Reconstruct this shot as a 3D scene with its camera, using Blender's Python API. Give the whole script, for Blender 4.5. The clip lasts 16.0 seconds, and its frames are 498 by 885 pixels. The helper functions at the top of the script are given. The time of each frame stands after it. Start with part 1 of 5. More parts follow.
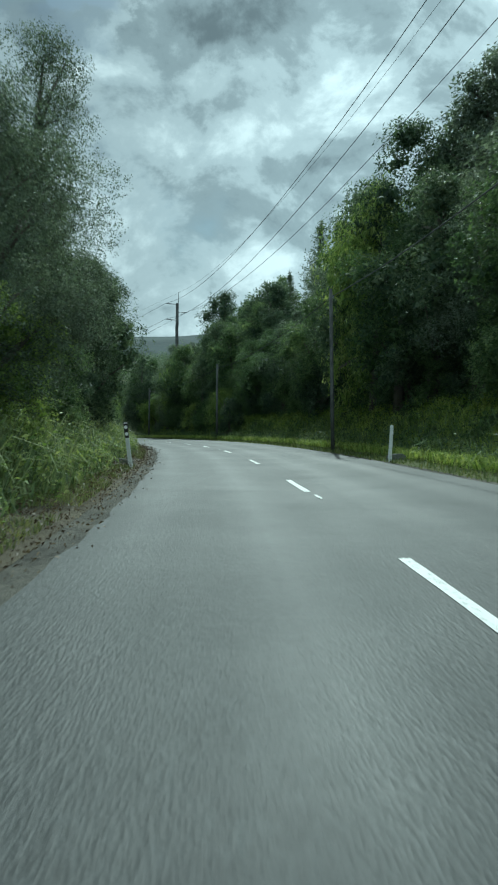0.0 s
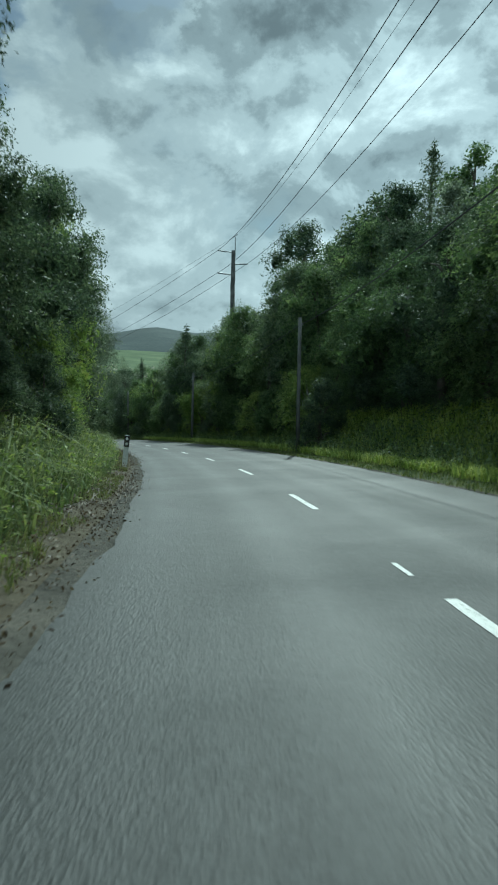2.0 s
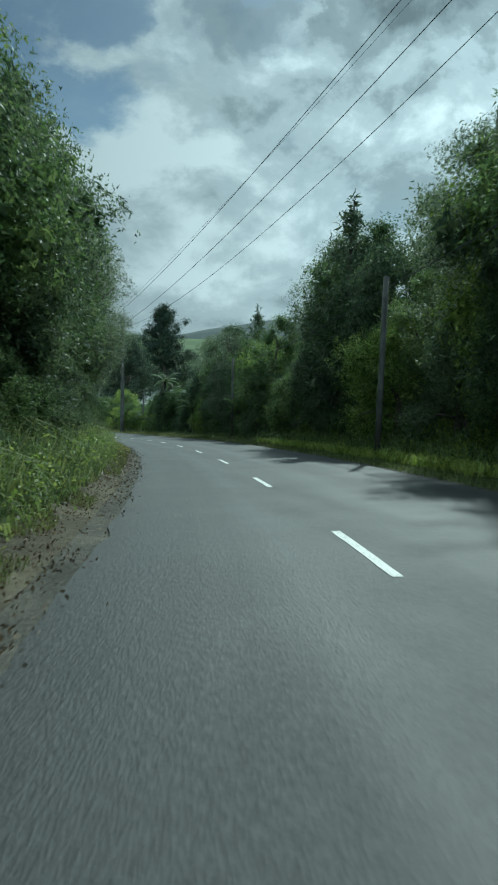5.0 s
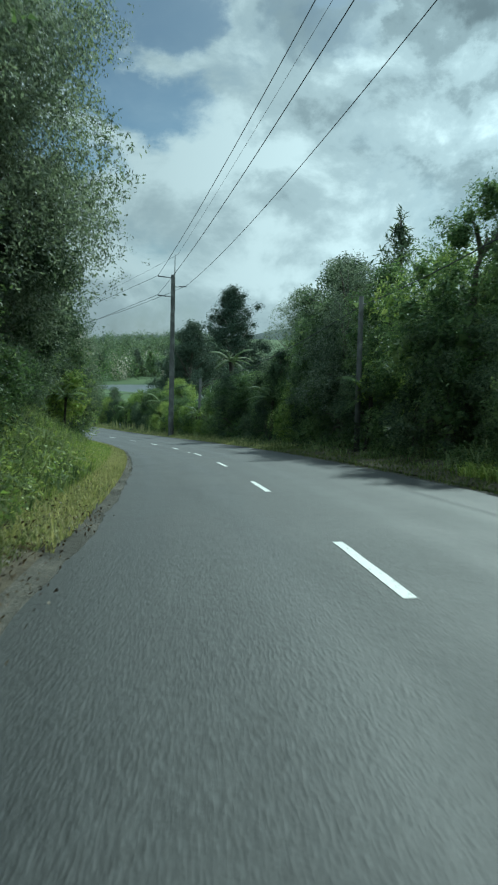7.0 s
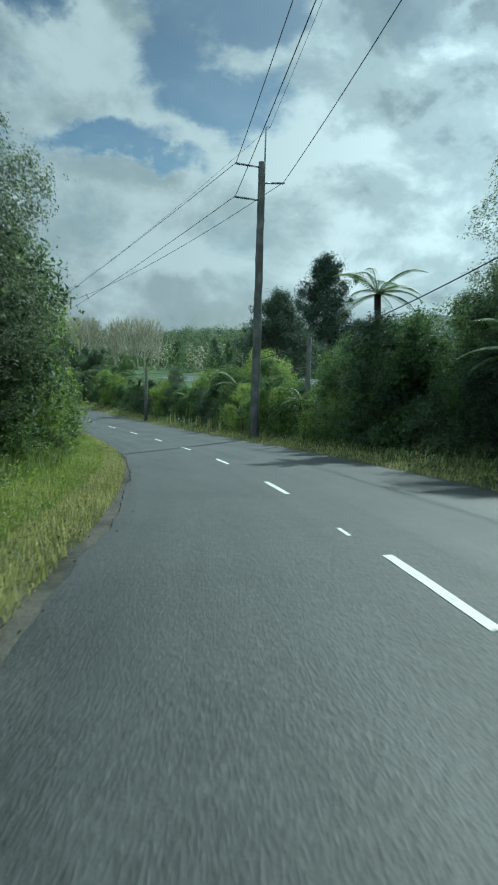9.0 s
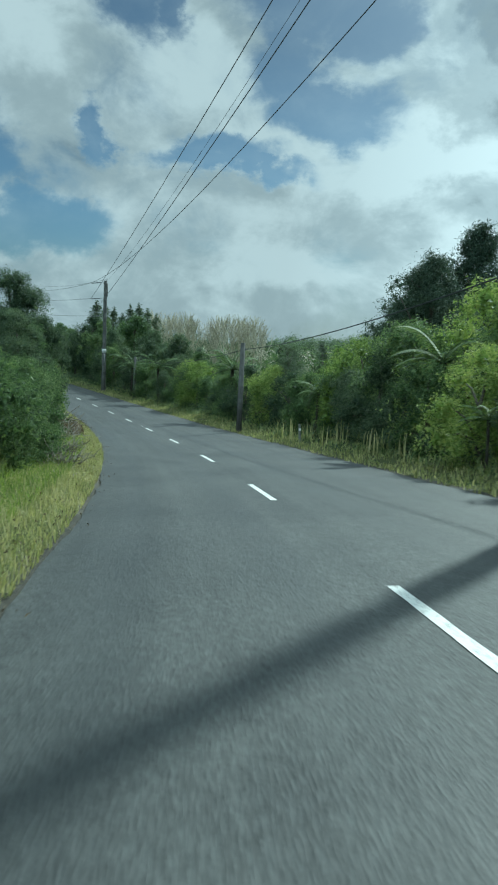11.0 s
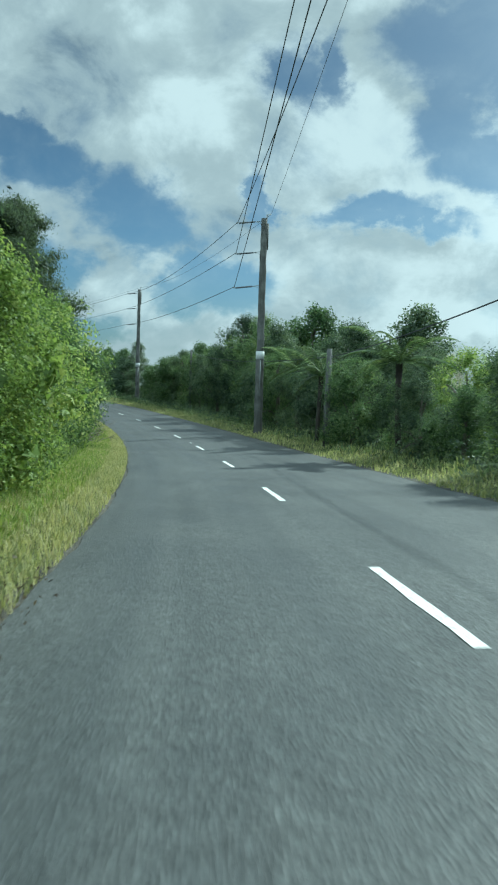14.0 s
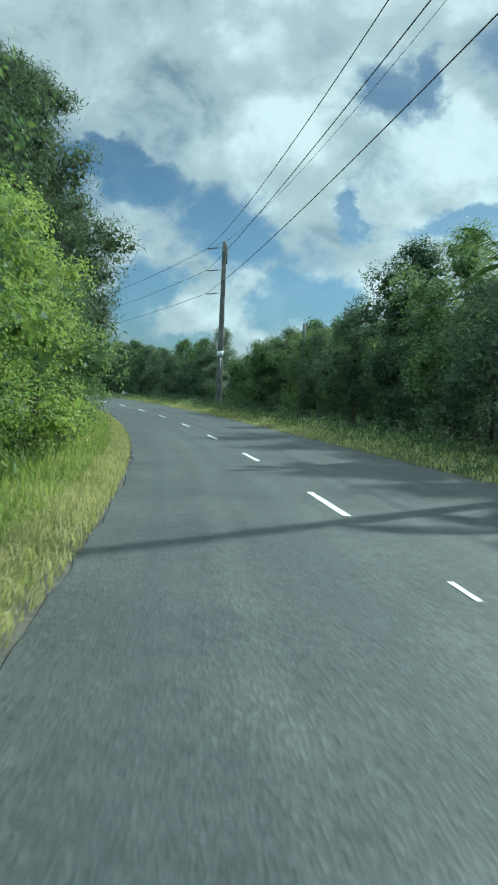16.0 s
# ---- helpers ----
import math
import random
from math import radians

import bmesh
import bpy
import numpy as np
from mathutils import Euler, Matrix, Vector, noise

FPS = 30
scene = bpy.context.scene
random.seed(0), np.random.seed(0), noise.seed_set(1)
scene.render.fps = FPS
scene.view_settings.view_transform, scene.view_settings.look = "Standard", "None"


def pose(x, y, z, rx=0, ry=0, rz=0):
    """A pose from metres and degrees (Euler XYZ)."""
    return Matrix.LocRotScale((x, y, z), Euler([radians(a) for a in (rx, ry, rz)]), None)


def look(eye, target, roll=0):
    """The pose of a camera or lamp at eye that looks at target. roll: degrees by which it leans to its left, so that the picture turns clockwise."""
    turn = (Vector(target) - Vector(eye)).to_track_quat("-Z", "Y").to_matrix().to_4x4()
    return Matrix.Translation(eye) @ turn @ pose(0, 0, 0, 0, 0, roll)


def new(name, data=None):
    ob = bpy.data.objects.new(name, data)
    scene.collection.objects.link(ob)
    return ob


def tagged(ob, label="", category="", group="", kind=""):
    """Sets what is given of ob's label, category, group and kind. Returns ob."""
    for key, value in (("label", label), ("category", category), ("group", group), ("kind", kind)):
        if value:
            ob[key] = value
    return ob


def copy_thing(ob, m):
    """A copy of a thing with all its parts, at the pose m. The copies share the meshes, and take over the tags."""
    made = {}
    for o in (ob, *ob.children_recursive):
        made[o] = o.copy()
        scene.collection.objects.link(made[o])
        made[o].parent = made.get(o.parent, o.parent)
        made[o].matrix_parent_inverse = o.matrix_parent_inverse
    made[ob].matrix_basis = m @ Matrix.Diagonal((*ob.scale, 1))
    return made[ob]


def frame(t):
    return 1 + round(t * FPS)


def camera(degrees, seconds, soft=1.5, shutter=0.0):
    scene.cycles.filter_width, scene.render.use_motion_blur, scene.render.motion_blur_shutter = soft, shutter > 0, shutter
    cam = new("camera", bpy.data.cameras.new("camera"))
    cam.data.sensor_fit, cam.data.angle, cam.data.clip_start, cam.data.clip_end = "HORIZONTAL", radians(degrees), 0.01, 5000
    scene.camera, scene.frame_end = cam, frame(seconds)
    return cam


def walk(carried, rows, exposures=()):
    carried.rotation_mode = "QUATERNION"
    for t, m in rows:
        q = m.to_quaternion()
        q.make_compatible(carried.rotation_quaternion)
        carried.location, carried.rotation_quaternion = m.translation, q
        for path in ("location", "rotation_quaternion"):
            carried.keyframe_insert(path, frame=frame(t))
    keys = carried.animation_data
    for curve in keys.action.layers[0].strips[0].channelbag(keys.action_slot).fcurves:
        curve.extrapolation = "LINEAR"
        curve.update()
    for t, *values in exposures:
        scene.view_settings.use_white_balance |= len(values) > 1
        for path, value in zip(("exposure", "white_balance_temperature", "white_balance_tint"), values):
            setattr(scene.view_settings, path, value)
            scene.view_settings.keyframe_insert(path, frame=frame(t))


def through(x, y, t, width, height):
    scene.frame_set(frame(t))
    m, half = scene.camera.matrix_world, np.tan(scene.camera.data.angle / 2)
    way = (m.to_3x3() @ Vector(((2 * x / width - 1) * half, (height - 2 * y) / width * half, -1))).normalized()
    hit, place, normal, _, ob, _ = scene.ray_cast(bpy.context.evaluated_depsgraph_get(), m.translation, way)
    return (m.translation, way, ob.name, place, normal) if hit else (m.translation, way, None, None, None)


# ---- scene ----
cam = camera(36.65, 16.0, soft=2.0, shutter=0.16)
PATH = [
    (0.0, (0.000, 0.000, 0.000), (0.001, 9.940, -1.090), 1.36),
    (0.5, (-0.394, 7.645, -0.541), (-0.542, 17.582, -1.654), 1.23),
    (1.0, (-0.921, 15.330, -1.128), (-1.255, 25.260, -2.260), 1.23),
    (1.5, (-1.600, 23.073, -1.766), (-2.150, 32.993, -2.905), 1.35),
    (2.0, (-2.519, 30.804, -2.470), (-3.295, 40.707, -3.617), 1.51),
    (2.5, (-3.585, 38.498, -3.231), (-4.600, 48.375, -4.418), 1.71),
    (3.0, (-4.808, 46.167, -3.993), (-6.088, 56.006, -5.237), 1.75),
    (3.5, (-6.255, 53.744, -4.736), (-7.813, 63.537, -6.029), 1.29),
    (4.0, (-7.970, 61.160, -5.482), (-9.800, 70.916, -6.694), 1.49),
    (4.5, (-9.936, 68.428, -6.236), (-12.051, 78.123, -7.474), 1.55),
    (5.0, (-12.080, 75.611, -7.010), (-14.406, 85.254, -8.272), 1.53),
    (5.5, (-14.352, 82.781, -7.800), (-16.841, 92.383, -9.074), 1.40),
    (6.0, (-16.759, 89.990, -8.604), (-19.432, 99.542, -9.877), 1.07),
    (6.5, (-19.389, 97.234, -9.405), (-22.312, 106.711, -10.686), 1.43),
    (7.0, (-22.250, 104.463, -10.200), (-25.445, 113.854, -11.464), 1.62),
    (7.5, (-25.302, 111.605, -11.009), (-28.751, 120.911, -12.234), 1.85),
    (8.0, (-28.533, 118.603, -11.805), (-32.273, 127.803, -12.974), 1.60),
    (8.5, (-31.894, 125.427, -12.621), (-35.908, 134.516, -13.750), 1.53),
    (9.0, (-35.396, 132.135, -13.464), (-39.539, 141.136, -14.810), 1.65),
    (9.5, (-39.030, 138.789, -14.329), (-43.403, 147.681, -15.679), 1.74),
    (10.0, (-42.934, 145.385, -15.188), (-47.634, 154.113, -16.497), 1.86),
    (10.5, (-47.187, 151.929, -16.013), (-52.219, 160.480, -17.259), 2.11),
    (11.0, (-51.765, 158.435, -16.803), (-57.072, 166.820, -18.043), 2.65),
    (11.5, (-56.659, 164.826, -17.578), (-62.292, 173.005, -18.750), 2.61),
    (12.0, (-61.785, 171.019, -18.349), (-67.734, 178.984, -19.436), 2.69),
    (12.5, (-67.122, 176.929, -19.061), (-73.386, 184.663, -20.041), 2.13),
    (13.0, (-72.626, 182.586, -19.692), (-79.179, 190.092, -20.537), 1.64),
    (13.5, (-78.386, 188.107, -20.184), (-85.177, 195.413, -20.892), 1.66),
    (14.0, (-84.352, 193.494, -20.600), (-91.369, 200.594, -21.199), 1.81),
    (14.5, (-90.398, 198.826, -20.998), (-97.652, 205.688, -21.537), 1.63),
    (15.0, (-96.887, 204.100, -21.264), (-104.341, 210.746, -21.781), 1.74),
    (15.5, (-103.627, 209.233, -21.467), (-111.271, 215.662, -21.954), 1.82),
    (16.0, (-110.685, 214.114, -21.612), (-118.493, 220.346, -22.056), 2.44),
]
walk(cam, [(t, look(eye, target, roll)) for t, eye, target, roll in PATH],
     exposures=[(0.0, 0.14, 5360, -15), (3.5, 0.12, 5340, -15), (6.0, 0.30, 5310, -15), (8.5, 0.43, 5310, -15), (11.0, 0.50, 5300, -15), (13.5, 0.80, 5330, -15), (16.0, 1.02, 5400, -15)])

# ---------------------------------------------------------------- light
SUN_AZ, SUN_EL = math.radians(-2.0), math.radians(41.0)   # azimuth counted from +y towards -x
SUN_DIR = Vector((-math.sin(SUN_AZ) * math.cos(SUN_EL), math.cos(SUN_AZ) * math.cos(SUN_EL), math.sin(SUN_EL)))
sun = new("sun", bpy.data.lights.new("sun", "SUN"))
sun.data.energy, sun.data.angle, sun.data.color = 2.9, math.radians(1.6), (1.0, 0.95, 0.86)
sun.matrix_world = look(SUN_DIR * 100, (0, 0, 0))

world = bpy.data.worlds.new("world")
scene.world = world
world.use_nodes = True


class Nodes:
    """Short calls for building node trees."""

    def __init__(self, tree):
        self.tree, self.n, self.l = tree, tree.nodes, tree.links

    def put(self, socket, value):
        if isinstance(value, bpy.types.NodeSocket):
            self.l.new(value, socket)
        elif value is not None:
            socket.default_value = value

    def make(self, kind, **ins):
        node = self.n.new(kind)
        for key, value in ins.items():
            self.put(node.inputs[key.replace("_", " ")], value)
        return node

    def math(self, op, a, b=None, c=None, clamp=False):
        node = self.n.new("ShaderNodeMath")
        node.operation, node.use_clamp = op, clamp
        for i, value in enumerate((a, b, c)):
            self.put(node.inputs[i], value)
        return node.outputs[0]

    def vmath(self, op, a, b=None, out=0):
        node = self.n.new("ShaderNodeVectorMath")
        node.operation = op
        self.put(node.inputs[0], a)
        self.put(node.inputs[1], b)
        return node.outputs[out]

    def noise(self, vec, scale, detail=3.0, rough=0.55, distort=0.0):
        return self.make("ShaderNodeTexNoise", Vector=vec, Scale=scale, Detail=detail, Roughness=rough, Distortion=distort).outputs[0]

    def ramp(self, fac, stops, interp="LINEAR"):
        node = self.n.new("ShaderNodeValToRGB")
        node.color_ramp.interpolation = interp
        while len(node.color_ramp.elements) < len(stops):
            node.color_ramp.elements.new(0.5)
        for el, (pos, col) in zip(node.color_ramp.elements, stops):
            el.position = pos
            el.color = (col, col, col, 1) if isinstance(col, (int, float)) else (*col, 1)
        self.put(node.inputs[0], fac)
        return node.outputs[0]

    def mix(self, fac, a, b, blend="MIX"):
        node = self.n.new("ShaderNodeMix")
        node.data_type, node.blend_type = "RGBA", blend
        self.put(node.inputs[0], fac)
        self.put(node.inputs[6], (*a, 1) if isinstance(a, tuple) else a)
        self.put(node.inputs[7], (*b, 1) if isinstance(b, tuple) else b)
        return node.outputs[2]


# openings between the clouds: azimuth and elevation of the middle, half widths, all in degrees
GAPS_AHEAD = [(53.1, 12.5, 3.6, 2.1), (48.7, 8.1, 3.0, 1.5), (42.7, 22.6, 2.5, 2.3), (29.8, 21.1, 2.1, 3.6), (27.2, 16.4, 4.0, 1.7), (33.7, 12.7, 4.7, 0.8), (39.4, 22.7, 1.5, 2.1),
              (29.2, 24.2, 5.1, 2.8), (58.3, 15.2, 3.0, 1.8), (52.9, 13.8, 3.2, 2.2), (47.2, 8.3, 3.4, 1.7), (56.6, 4.6, 2.6, 1.1), (62.5, 17.4, 3.4, 1.2), (59.5, 8.6, 2.0, 2.4), (43.6, 14.9, 1.2, 1.3)]
GAPS_BEFORE = [(30.6, 19.2, 3.0, 1.9), (36.3, 13.4, 4.5, 0.9), (28.6, 17.4, 2.1, 1.5), (24.8, 21.0, 2.2, 1.4), (13.4, 24.5, 3.0, 1.0)]
# masses of cloud, and how much brighter or darker each is than the rest
BANKS_AHEAD = [(38.6, 19.1, 4.0, 3.0, 0.12), (22.6, 12.8, 7.5, 1.7, 0.13), (31.3, 6.4, 5.5, 1.5, 0.12), (46.2, 20.0, 6.2, 2.8, 0.10), (35.3, 18.6, 3.6, 2.4, 0.10), (32.0, 14.3, 4.5, 1.3, 0.10),
               (53.8, 8.0, 2.9, 2.6, 0.12), (32.8, 9.4, 5.5, 1.8, 0.06), (57.2, 24.0, 5.1, 2.4, 0.07), (52.0, 18.6, 4.5, 2.4, 0.07), (62.7, 24.5, 5.1, 2.6, 0.0), (31.0, 24.0, 5.0, 3.0, -0.12), (42.0, 10.5, 4.5, 1.8, 0.07), (24.0, 6.2, 8.5, 4.5, 0.11)]
BANKS_BEFORE = [(1.8, 23.2, 7.2, 2.9, -0.33), (-9.5, 22.6, 5.0, 2.6, -0.13), (-13.5, 18.5, 4.5, 3.5, -0.08), (15.5, 21.8, 3.6, 2.4, -0.16), (7.6, 19.4, 2.6, 2.0, 0.10), (-7.6, 13.6, 2.2, 2.4, -0.13), (5.5, 15.2, 8.1, 1.7, 0.12), (-9.6, 17.6, 5.5, 1.0, 0.09), (10.1, 22.4, 0.9, 1.6, 0.14), (-0.6, 7.0, 2.4, 2.0, 0.15), (10.9, 19.4, 1.5, 0.9, 0.13),
                (15.7, 6.9, 5.5, 2.6, 0.11), (22.0, 13.9, 5.1, 1.5, 0.14), (10.6, 10.5, 3.8, 1.3, 0.12), (3.4, 15.9, 3.0, 1.6, 0.05), (14.7, 17.9, 4.7, 1.7, -0.02), (8.6, 14.0, 4.0, 2.0, 0.06),
                (14.2, 4.2, 5.3, 1.0, -0.07), (19.5, 15.2, 5.0, 1.6, 0.14)]


def build_sky():
    k = Nodes(world.node_tree)
    k.n.clear()
    way = k.make("ShaderNodeTexCoord").outputs["Generated"]
    sep = k.make("ShaderNodeSeparateXYZ", Vector=way)
    x, y, z = sep.outputs
    up = k.math("MAXIMUM", z, 0.0)
    flat = k.make("ShaderNodeCombineXYZ", X=x, Y=y, Z=k.math("MULTIPLY", z, 1.35)).outputs[0]
    big = k.noise(k.vmath("ADD", flat, (0.35, 0.0, 0.2)), 3.2, 11.0, 0.56, 0.25)
    fine = k.noise(k.vmath("ADD", flat, (3.1, 7.7, 0.4)), 8.5, 10.0, 0.60, 0.35)
    shade = k.noise(k.vmath("ADD", flat, (1.7, -4.2, 2.3)), 3.0, 8.0, 0.56, 0.2)
    toward = k.math("MAXIMUM", k.vmath("DOT_PRODUCT", way, tuple(SUN_DIR), 1), 0.0)
    # heavier cloud ahead of the first stretch, broken cloud further round
    turned = k.math("ADD", k.math("MULTIPLY", x, -0.82), k.math("MULTIPLY", y, 0.10))
    clear = k.math("MULTIPLY", k.math("ADD", turned, -0.02), 2.1, clamp=True)
    # azimuth and elevation in degrees, ruffled so that every bank has a billowing edge
    az = k.math("MULTIPLY", k.math("ARCTAN2", k.math("MULTIPLY", x, -1.0), y), 57.2958)
    el = k.math("MULTIPLY", k.math("ARCSINE", z), 57.2958)
    swirl = k.make("ShaderNodeTexNoise", Vector=flat, Scale=7.0, Detail=7.0, Roughness=0.62)
    ruffle = k.vmath("MULTIPLY", k.vmath("SUBTRACT", swirl.outputs[1], (0.5, 0.5, 0.5)), (11.0, 7.5, 0.0))
    at = k.vmath("ADD", k.make("ShaderNodeCombineXYZ", X=az, Y=el, Z=0.0).outputs[0], ruffle)

    def within(a, e, ra, re):
        far = k.vmath("LENGTH", k.vmath("MULTIPLY", k.vmath("SUBTRACT", at, (a, e, 0.0)), (1 / ra, 1 / re, 0.0)), None, 1)
        return k.math("SUBTRACT", 1.0, k.math("MULTIPLY", k.math("SUBTRACT", far, 0.45), 0.95), clamp=True)

    gap, glow = 0.0, 0.0
    for spot_at in GAPS_AHEAD + GAPS_BEFORE:
        gap = k.math("MAXIMUM", within(*spot_at), gap)
    for *spot_at, tone in BANKS_AHEAD + BANKS_BEFORE:
        glow = k.math("MULTIPLY_ADD", within(*spot_at), tone, glow)
    cover = k.math("ADD", k.math("MULTIPLY", big, 0.55), k.math("MULTIPLY", fine, 0.45))
    cover = k.math("ADD", cover, k.math("SUBTRACT", 0.14, k.math("MULTIPLY", clear, 0.085)))
    cover = k.math("ADD", cover, k.math("MULTIPLY", k.math("SUBTRACT", 0.12, up, clamp=True), 0.5))
    cover = k.math("SUBTRACT", cover, k.math("MULTIPLY", gap, k.math("ADD", 0.20, k.math("MULTIPLY", clear, 0.08))))
    dens = k.ramp(cover, [(0.35, 0.0), (0.43, 0.28), (0.50, 0.80), (0.58, 1.0)], "B_SPLINE")
    # thin high veil over the gaps
    dens = k.math("MAXIMUM", dens, k.math("SUBTRACT", k.math("MULTIPLY_ADD", fine, 0.5, -0.12), k.math("MULTIPLY", clear, 0.08)))
    bright = k.math("ADD", k.math("MULTIPLY", shade, 0.60), k.math("MULTIPLY", fine, 0.40))
    # sunlit tops: cloud that thins towards the sun above it
    big_up = k.noise(k.vmath("ADD", flat, (0.35, 0.02, 0.27)), 3.2, 11.0, 0.56, 0.25)
    fine_up = k.noise(k.vmath("ADD", flat, (3.1, 7.71, 0.435)), 8.5, 10.0, 0.60, 0.35)
    tops = k.math("ADD", k.math("MULTIPLY", k.math("SUBTRACT", big, big_up), 1.0), k.math("MULTIPLY", k.math("SUBTRACT", fine, fine_up), 0.45))
    bright = k.math("ADD", bright, tops)
    bright = k.math("ADD", bright, k.math("MULTIPLY", clear, 0.05))
    bright = k.math("ADD", bright, k.math("MULTIPLY", k.math("POWER", toward, 3.0), 0.055))
    bright = k.math("ADD", k.math("MULTIPLY", k.math("SUBTRACT", bright, 0.53), 1.05), 0.545)
    # broken cloud is thinner, with paler bellies
    bright = k.math("ADD", k.math("MULTIPLY", bright, k.math("SUBTRACT", 1.0, k.math("MULTIPLY", clear, 0.38))), k.math("MULTIPLY", clear, 0.218))
    # thin rims of the clouds are brighter than their bellies
    rim = k.ramp(cover, [(0.44, 0.05), (0.58, 0.0), (0.72, -0.03)])
    bright = k.math("ADD", k.math("ADD", bright, glow), rim)
    cloud = k.ramp(bright, [(0.24, (0.19, 0.212, 0.226)), (0.44, (0.37, 0.403, 0.42)), (0.57, (0.58, 0.615, 0.63)), (0.78, (0.92, 0.94, 0.94))], "EASE")
    cloud = k.mix(clear, cloud, k.mix(1.0, cloud, (0.46, 0.46, 0.46), "MULTIPLY"))
    sky = k.make("ShaderNodeTexSky")
    sky.sky_type, sky.sun_disc, sky.sun_elevation, sky.sun_rotation = "NISHITA", False, SUN_EL, -SUN_AZ
    sky.altitude, sky.dust_density = 50.0, 1.8
    blue = k.mix(1.0, sky.outputs[0], (0.0365, 0.0448, 0.0510), "MULTIPLY")
    blue = k.mix(k.math("MULTIPLY", k.math("SUBTRACT", up, 0.17), 5.5, clamp=True), blue, k.mix(1.0, blue, (0.86, 0.80, 0.76), "MULTIPLY"))
    blue = k.mix(clear, blue, k.mix(1.0, blue, (0.80, 0.80, 0.80), "MULTIPLY"))
    col = k.mix(dens, blue, cloud)
    # unseen clouds opposite the sun, brightened as added fill for the foliage ahead
    rear_fill = k.math("MULTIPLY_ADD", k.math("MULTIPLY", k.math("ADD", k.math("MULTIPLY", y, -1.0), 0.25), 0.9, clamp=True), 1.1, 1.0)
    back = k.make("ShaderNodeBackground", Color=col, Strength=rear_fill)
    k.l.new(back.outputs[0], k.make("ShaderNodeOutputWorld").inputs[0])


build_sky()


# ---------------------------------------------------------------- materials
def material(name):
    m = bpy.data.materials.new(name)
    m.use_nodes = True
    k = Nodes(m.node_tree)
    return m, k, k.n["Principled BSDF"]


def bump(k, bsdf, height, strength, distance):
    k.l.new(k.make("ShaderNodeBump", Height=height, Strength=strength, Distance=distance).outputs[0], bsdf.inputs["Normal"])


def asphalt_material():
    m, k, b = material("chip_seal_asphalt")
    uv = k.make("ShaderNodeUVMap").outputs[0]
    across, station, _ = k.make("ShaderNodeSeparateXYZ", Vector=uv).outputs
    pos = k.make("ShaderNodeTexCoord").outputs["Object"]
    stones = k.make("ShaderNodeTexVoronoi", Vector=pos, Scale=42.0)
    lumps = k.make("ShaderNodeTexVoronoi", Vector=pos, Scale=13.0)
    grain = k.noise(pos, 30.0, 4.0, 0.7)
    patchy = k.noise(pos, 2.6, 5.0, 0.7)
    blotch = k.noise(pos, 0.35, 5.0, 0.6, 0.4)
    streak = k.noise(k.vmath("MULTIPLY", uv, (2.2, 0.05, 1.0)), 1.0, 4.0, 0.6)
    tracks = None
    for off in (-2.75, -1.1, 1.1, 2.75):
        d = k.math("ABSOLUTE", k.math("SUBTRACT", k.math("ADD", across, k.math("MULTIPLY", streak, 0.3)), off + 0.15))
        one = k.math("SUBTRACT", 1.0, k.math("DIVIDE", d, 0.55), clamp=True)
        tracks = one if tracks is None else k.math("MAXIMUM", tracks, one)
    tone = k.math("ADD", k.math("MULTIPLY", blotch, 0.45), k.math("MULTIPLY", streak, 0.35))
    base = k.ramp(k.math("ADD", tone, k.math("MULTIPLY", patchy, 0.2)), [(0.36, (0.036, 0.040, 0.042)), (0.62, (0.080, 0.084, 0.083))])
    base = k.mix(k.math("MULTIPLY", tracks, 0.45), base, (0.050, 0.054, 0.056))
    chips = k.ramp(stones.outputs["Color"], [(0.15, 0.6), (0.6, 1.0), (0.9, 1.5)])
    base = k.mix(k.math("SUBTRACT", 0.9, k.math("MULTIPLY", tracks, 0.4)), base, k.mix(1.0, base, chips, "MULTIPLY"))
    base = k.mix(0.55, base, k.mix(1.0, base, k.ramp(lumps.outputs["Color"], [(0.1, 0.75), (0.9, 1.22)]), "MULTIPLY"))
    # dry is a tone factor by station: darker through the cutting, paler beyond
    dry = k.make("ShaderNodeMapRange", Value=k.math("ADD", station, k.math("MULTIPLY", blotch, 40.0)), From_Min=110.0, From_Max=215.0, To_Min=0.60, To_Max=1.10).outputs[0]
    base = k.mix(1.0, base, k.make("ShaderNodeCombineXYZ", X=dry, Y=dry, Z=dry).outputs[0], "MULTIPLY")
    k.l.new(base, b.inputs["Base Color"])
    k.put(b.inputs["Roughness"], k.math("SUBTRACT", k.math("ADD", k.math("MULTIPLY", blotch, 0.35), 0.46), k.math("MULTIPLY", tracks, 0.08)))
    b.inputs["Specular IOR Level"].default_value = 0.45
    bump(k, b, k.math("ADD", k.math("ADD", stones.outputs["Distance"], grain), k.math("MULTIPLY", lumps.outputs["Distance"], 0.8)), 0.45, 0.010)
    return m


def paint_material():
    m, k, b = material("worn_road_paint")
    pos = k.make("ShaderNodeTexCoord").outputs["Object"]
    worn = k.noise(pos, 22.0, 5.0, 0.7)
    k.l.new(k.mix(k.ramp(worn, [(0.36, 1.0), (0.46, 0.0)]), (0.74, 0.75, 0.72), (0.22, 0.22, 0.21)), b.inputs["Base Color"])
    b.inputs["Roughness"].default_value = 0.6
    bump(k, b, worn, 0.4, 0.006)
    return m


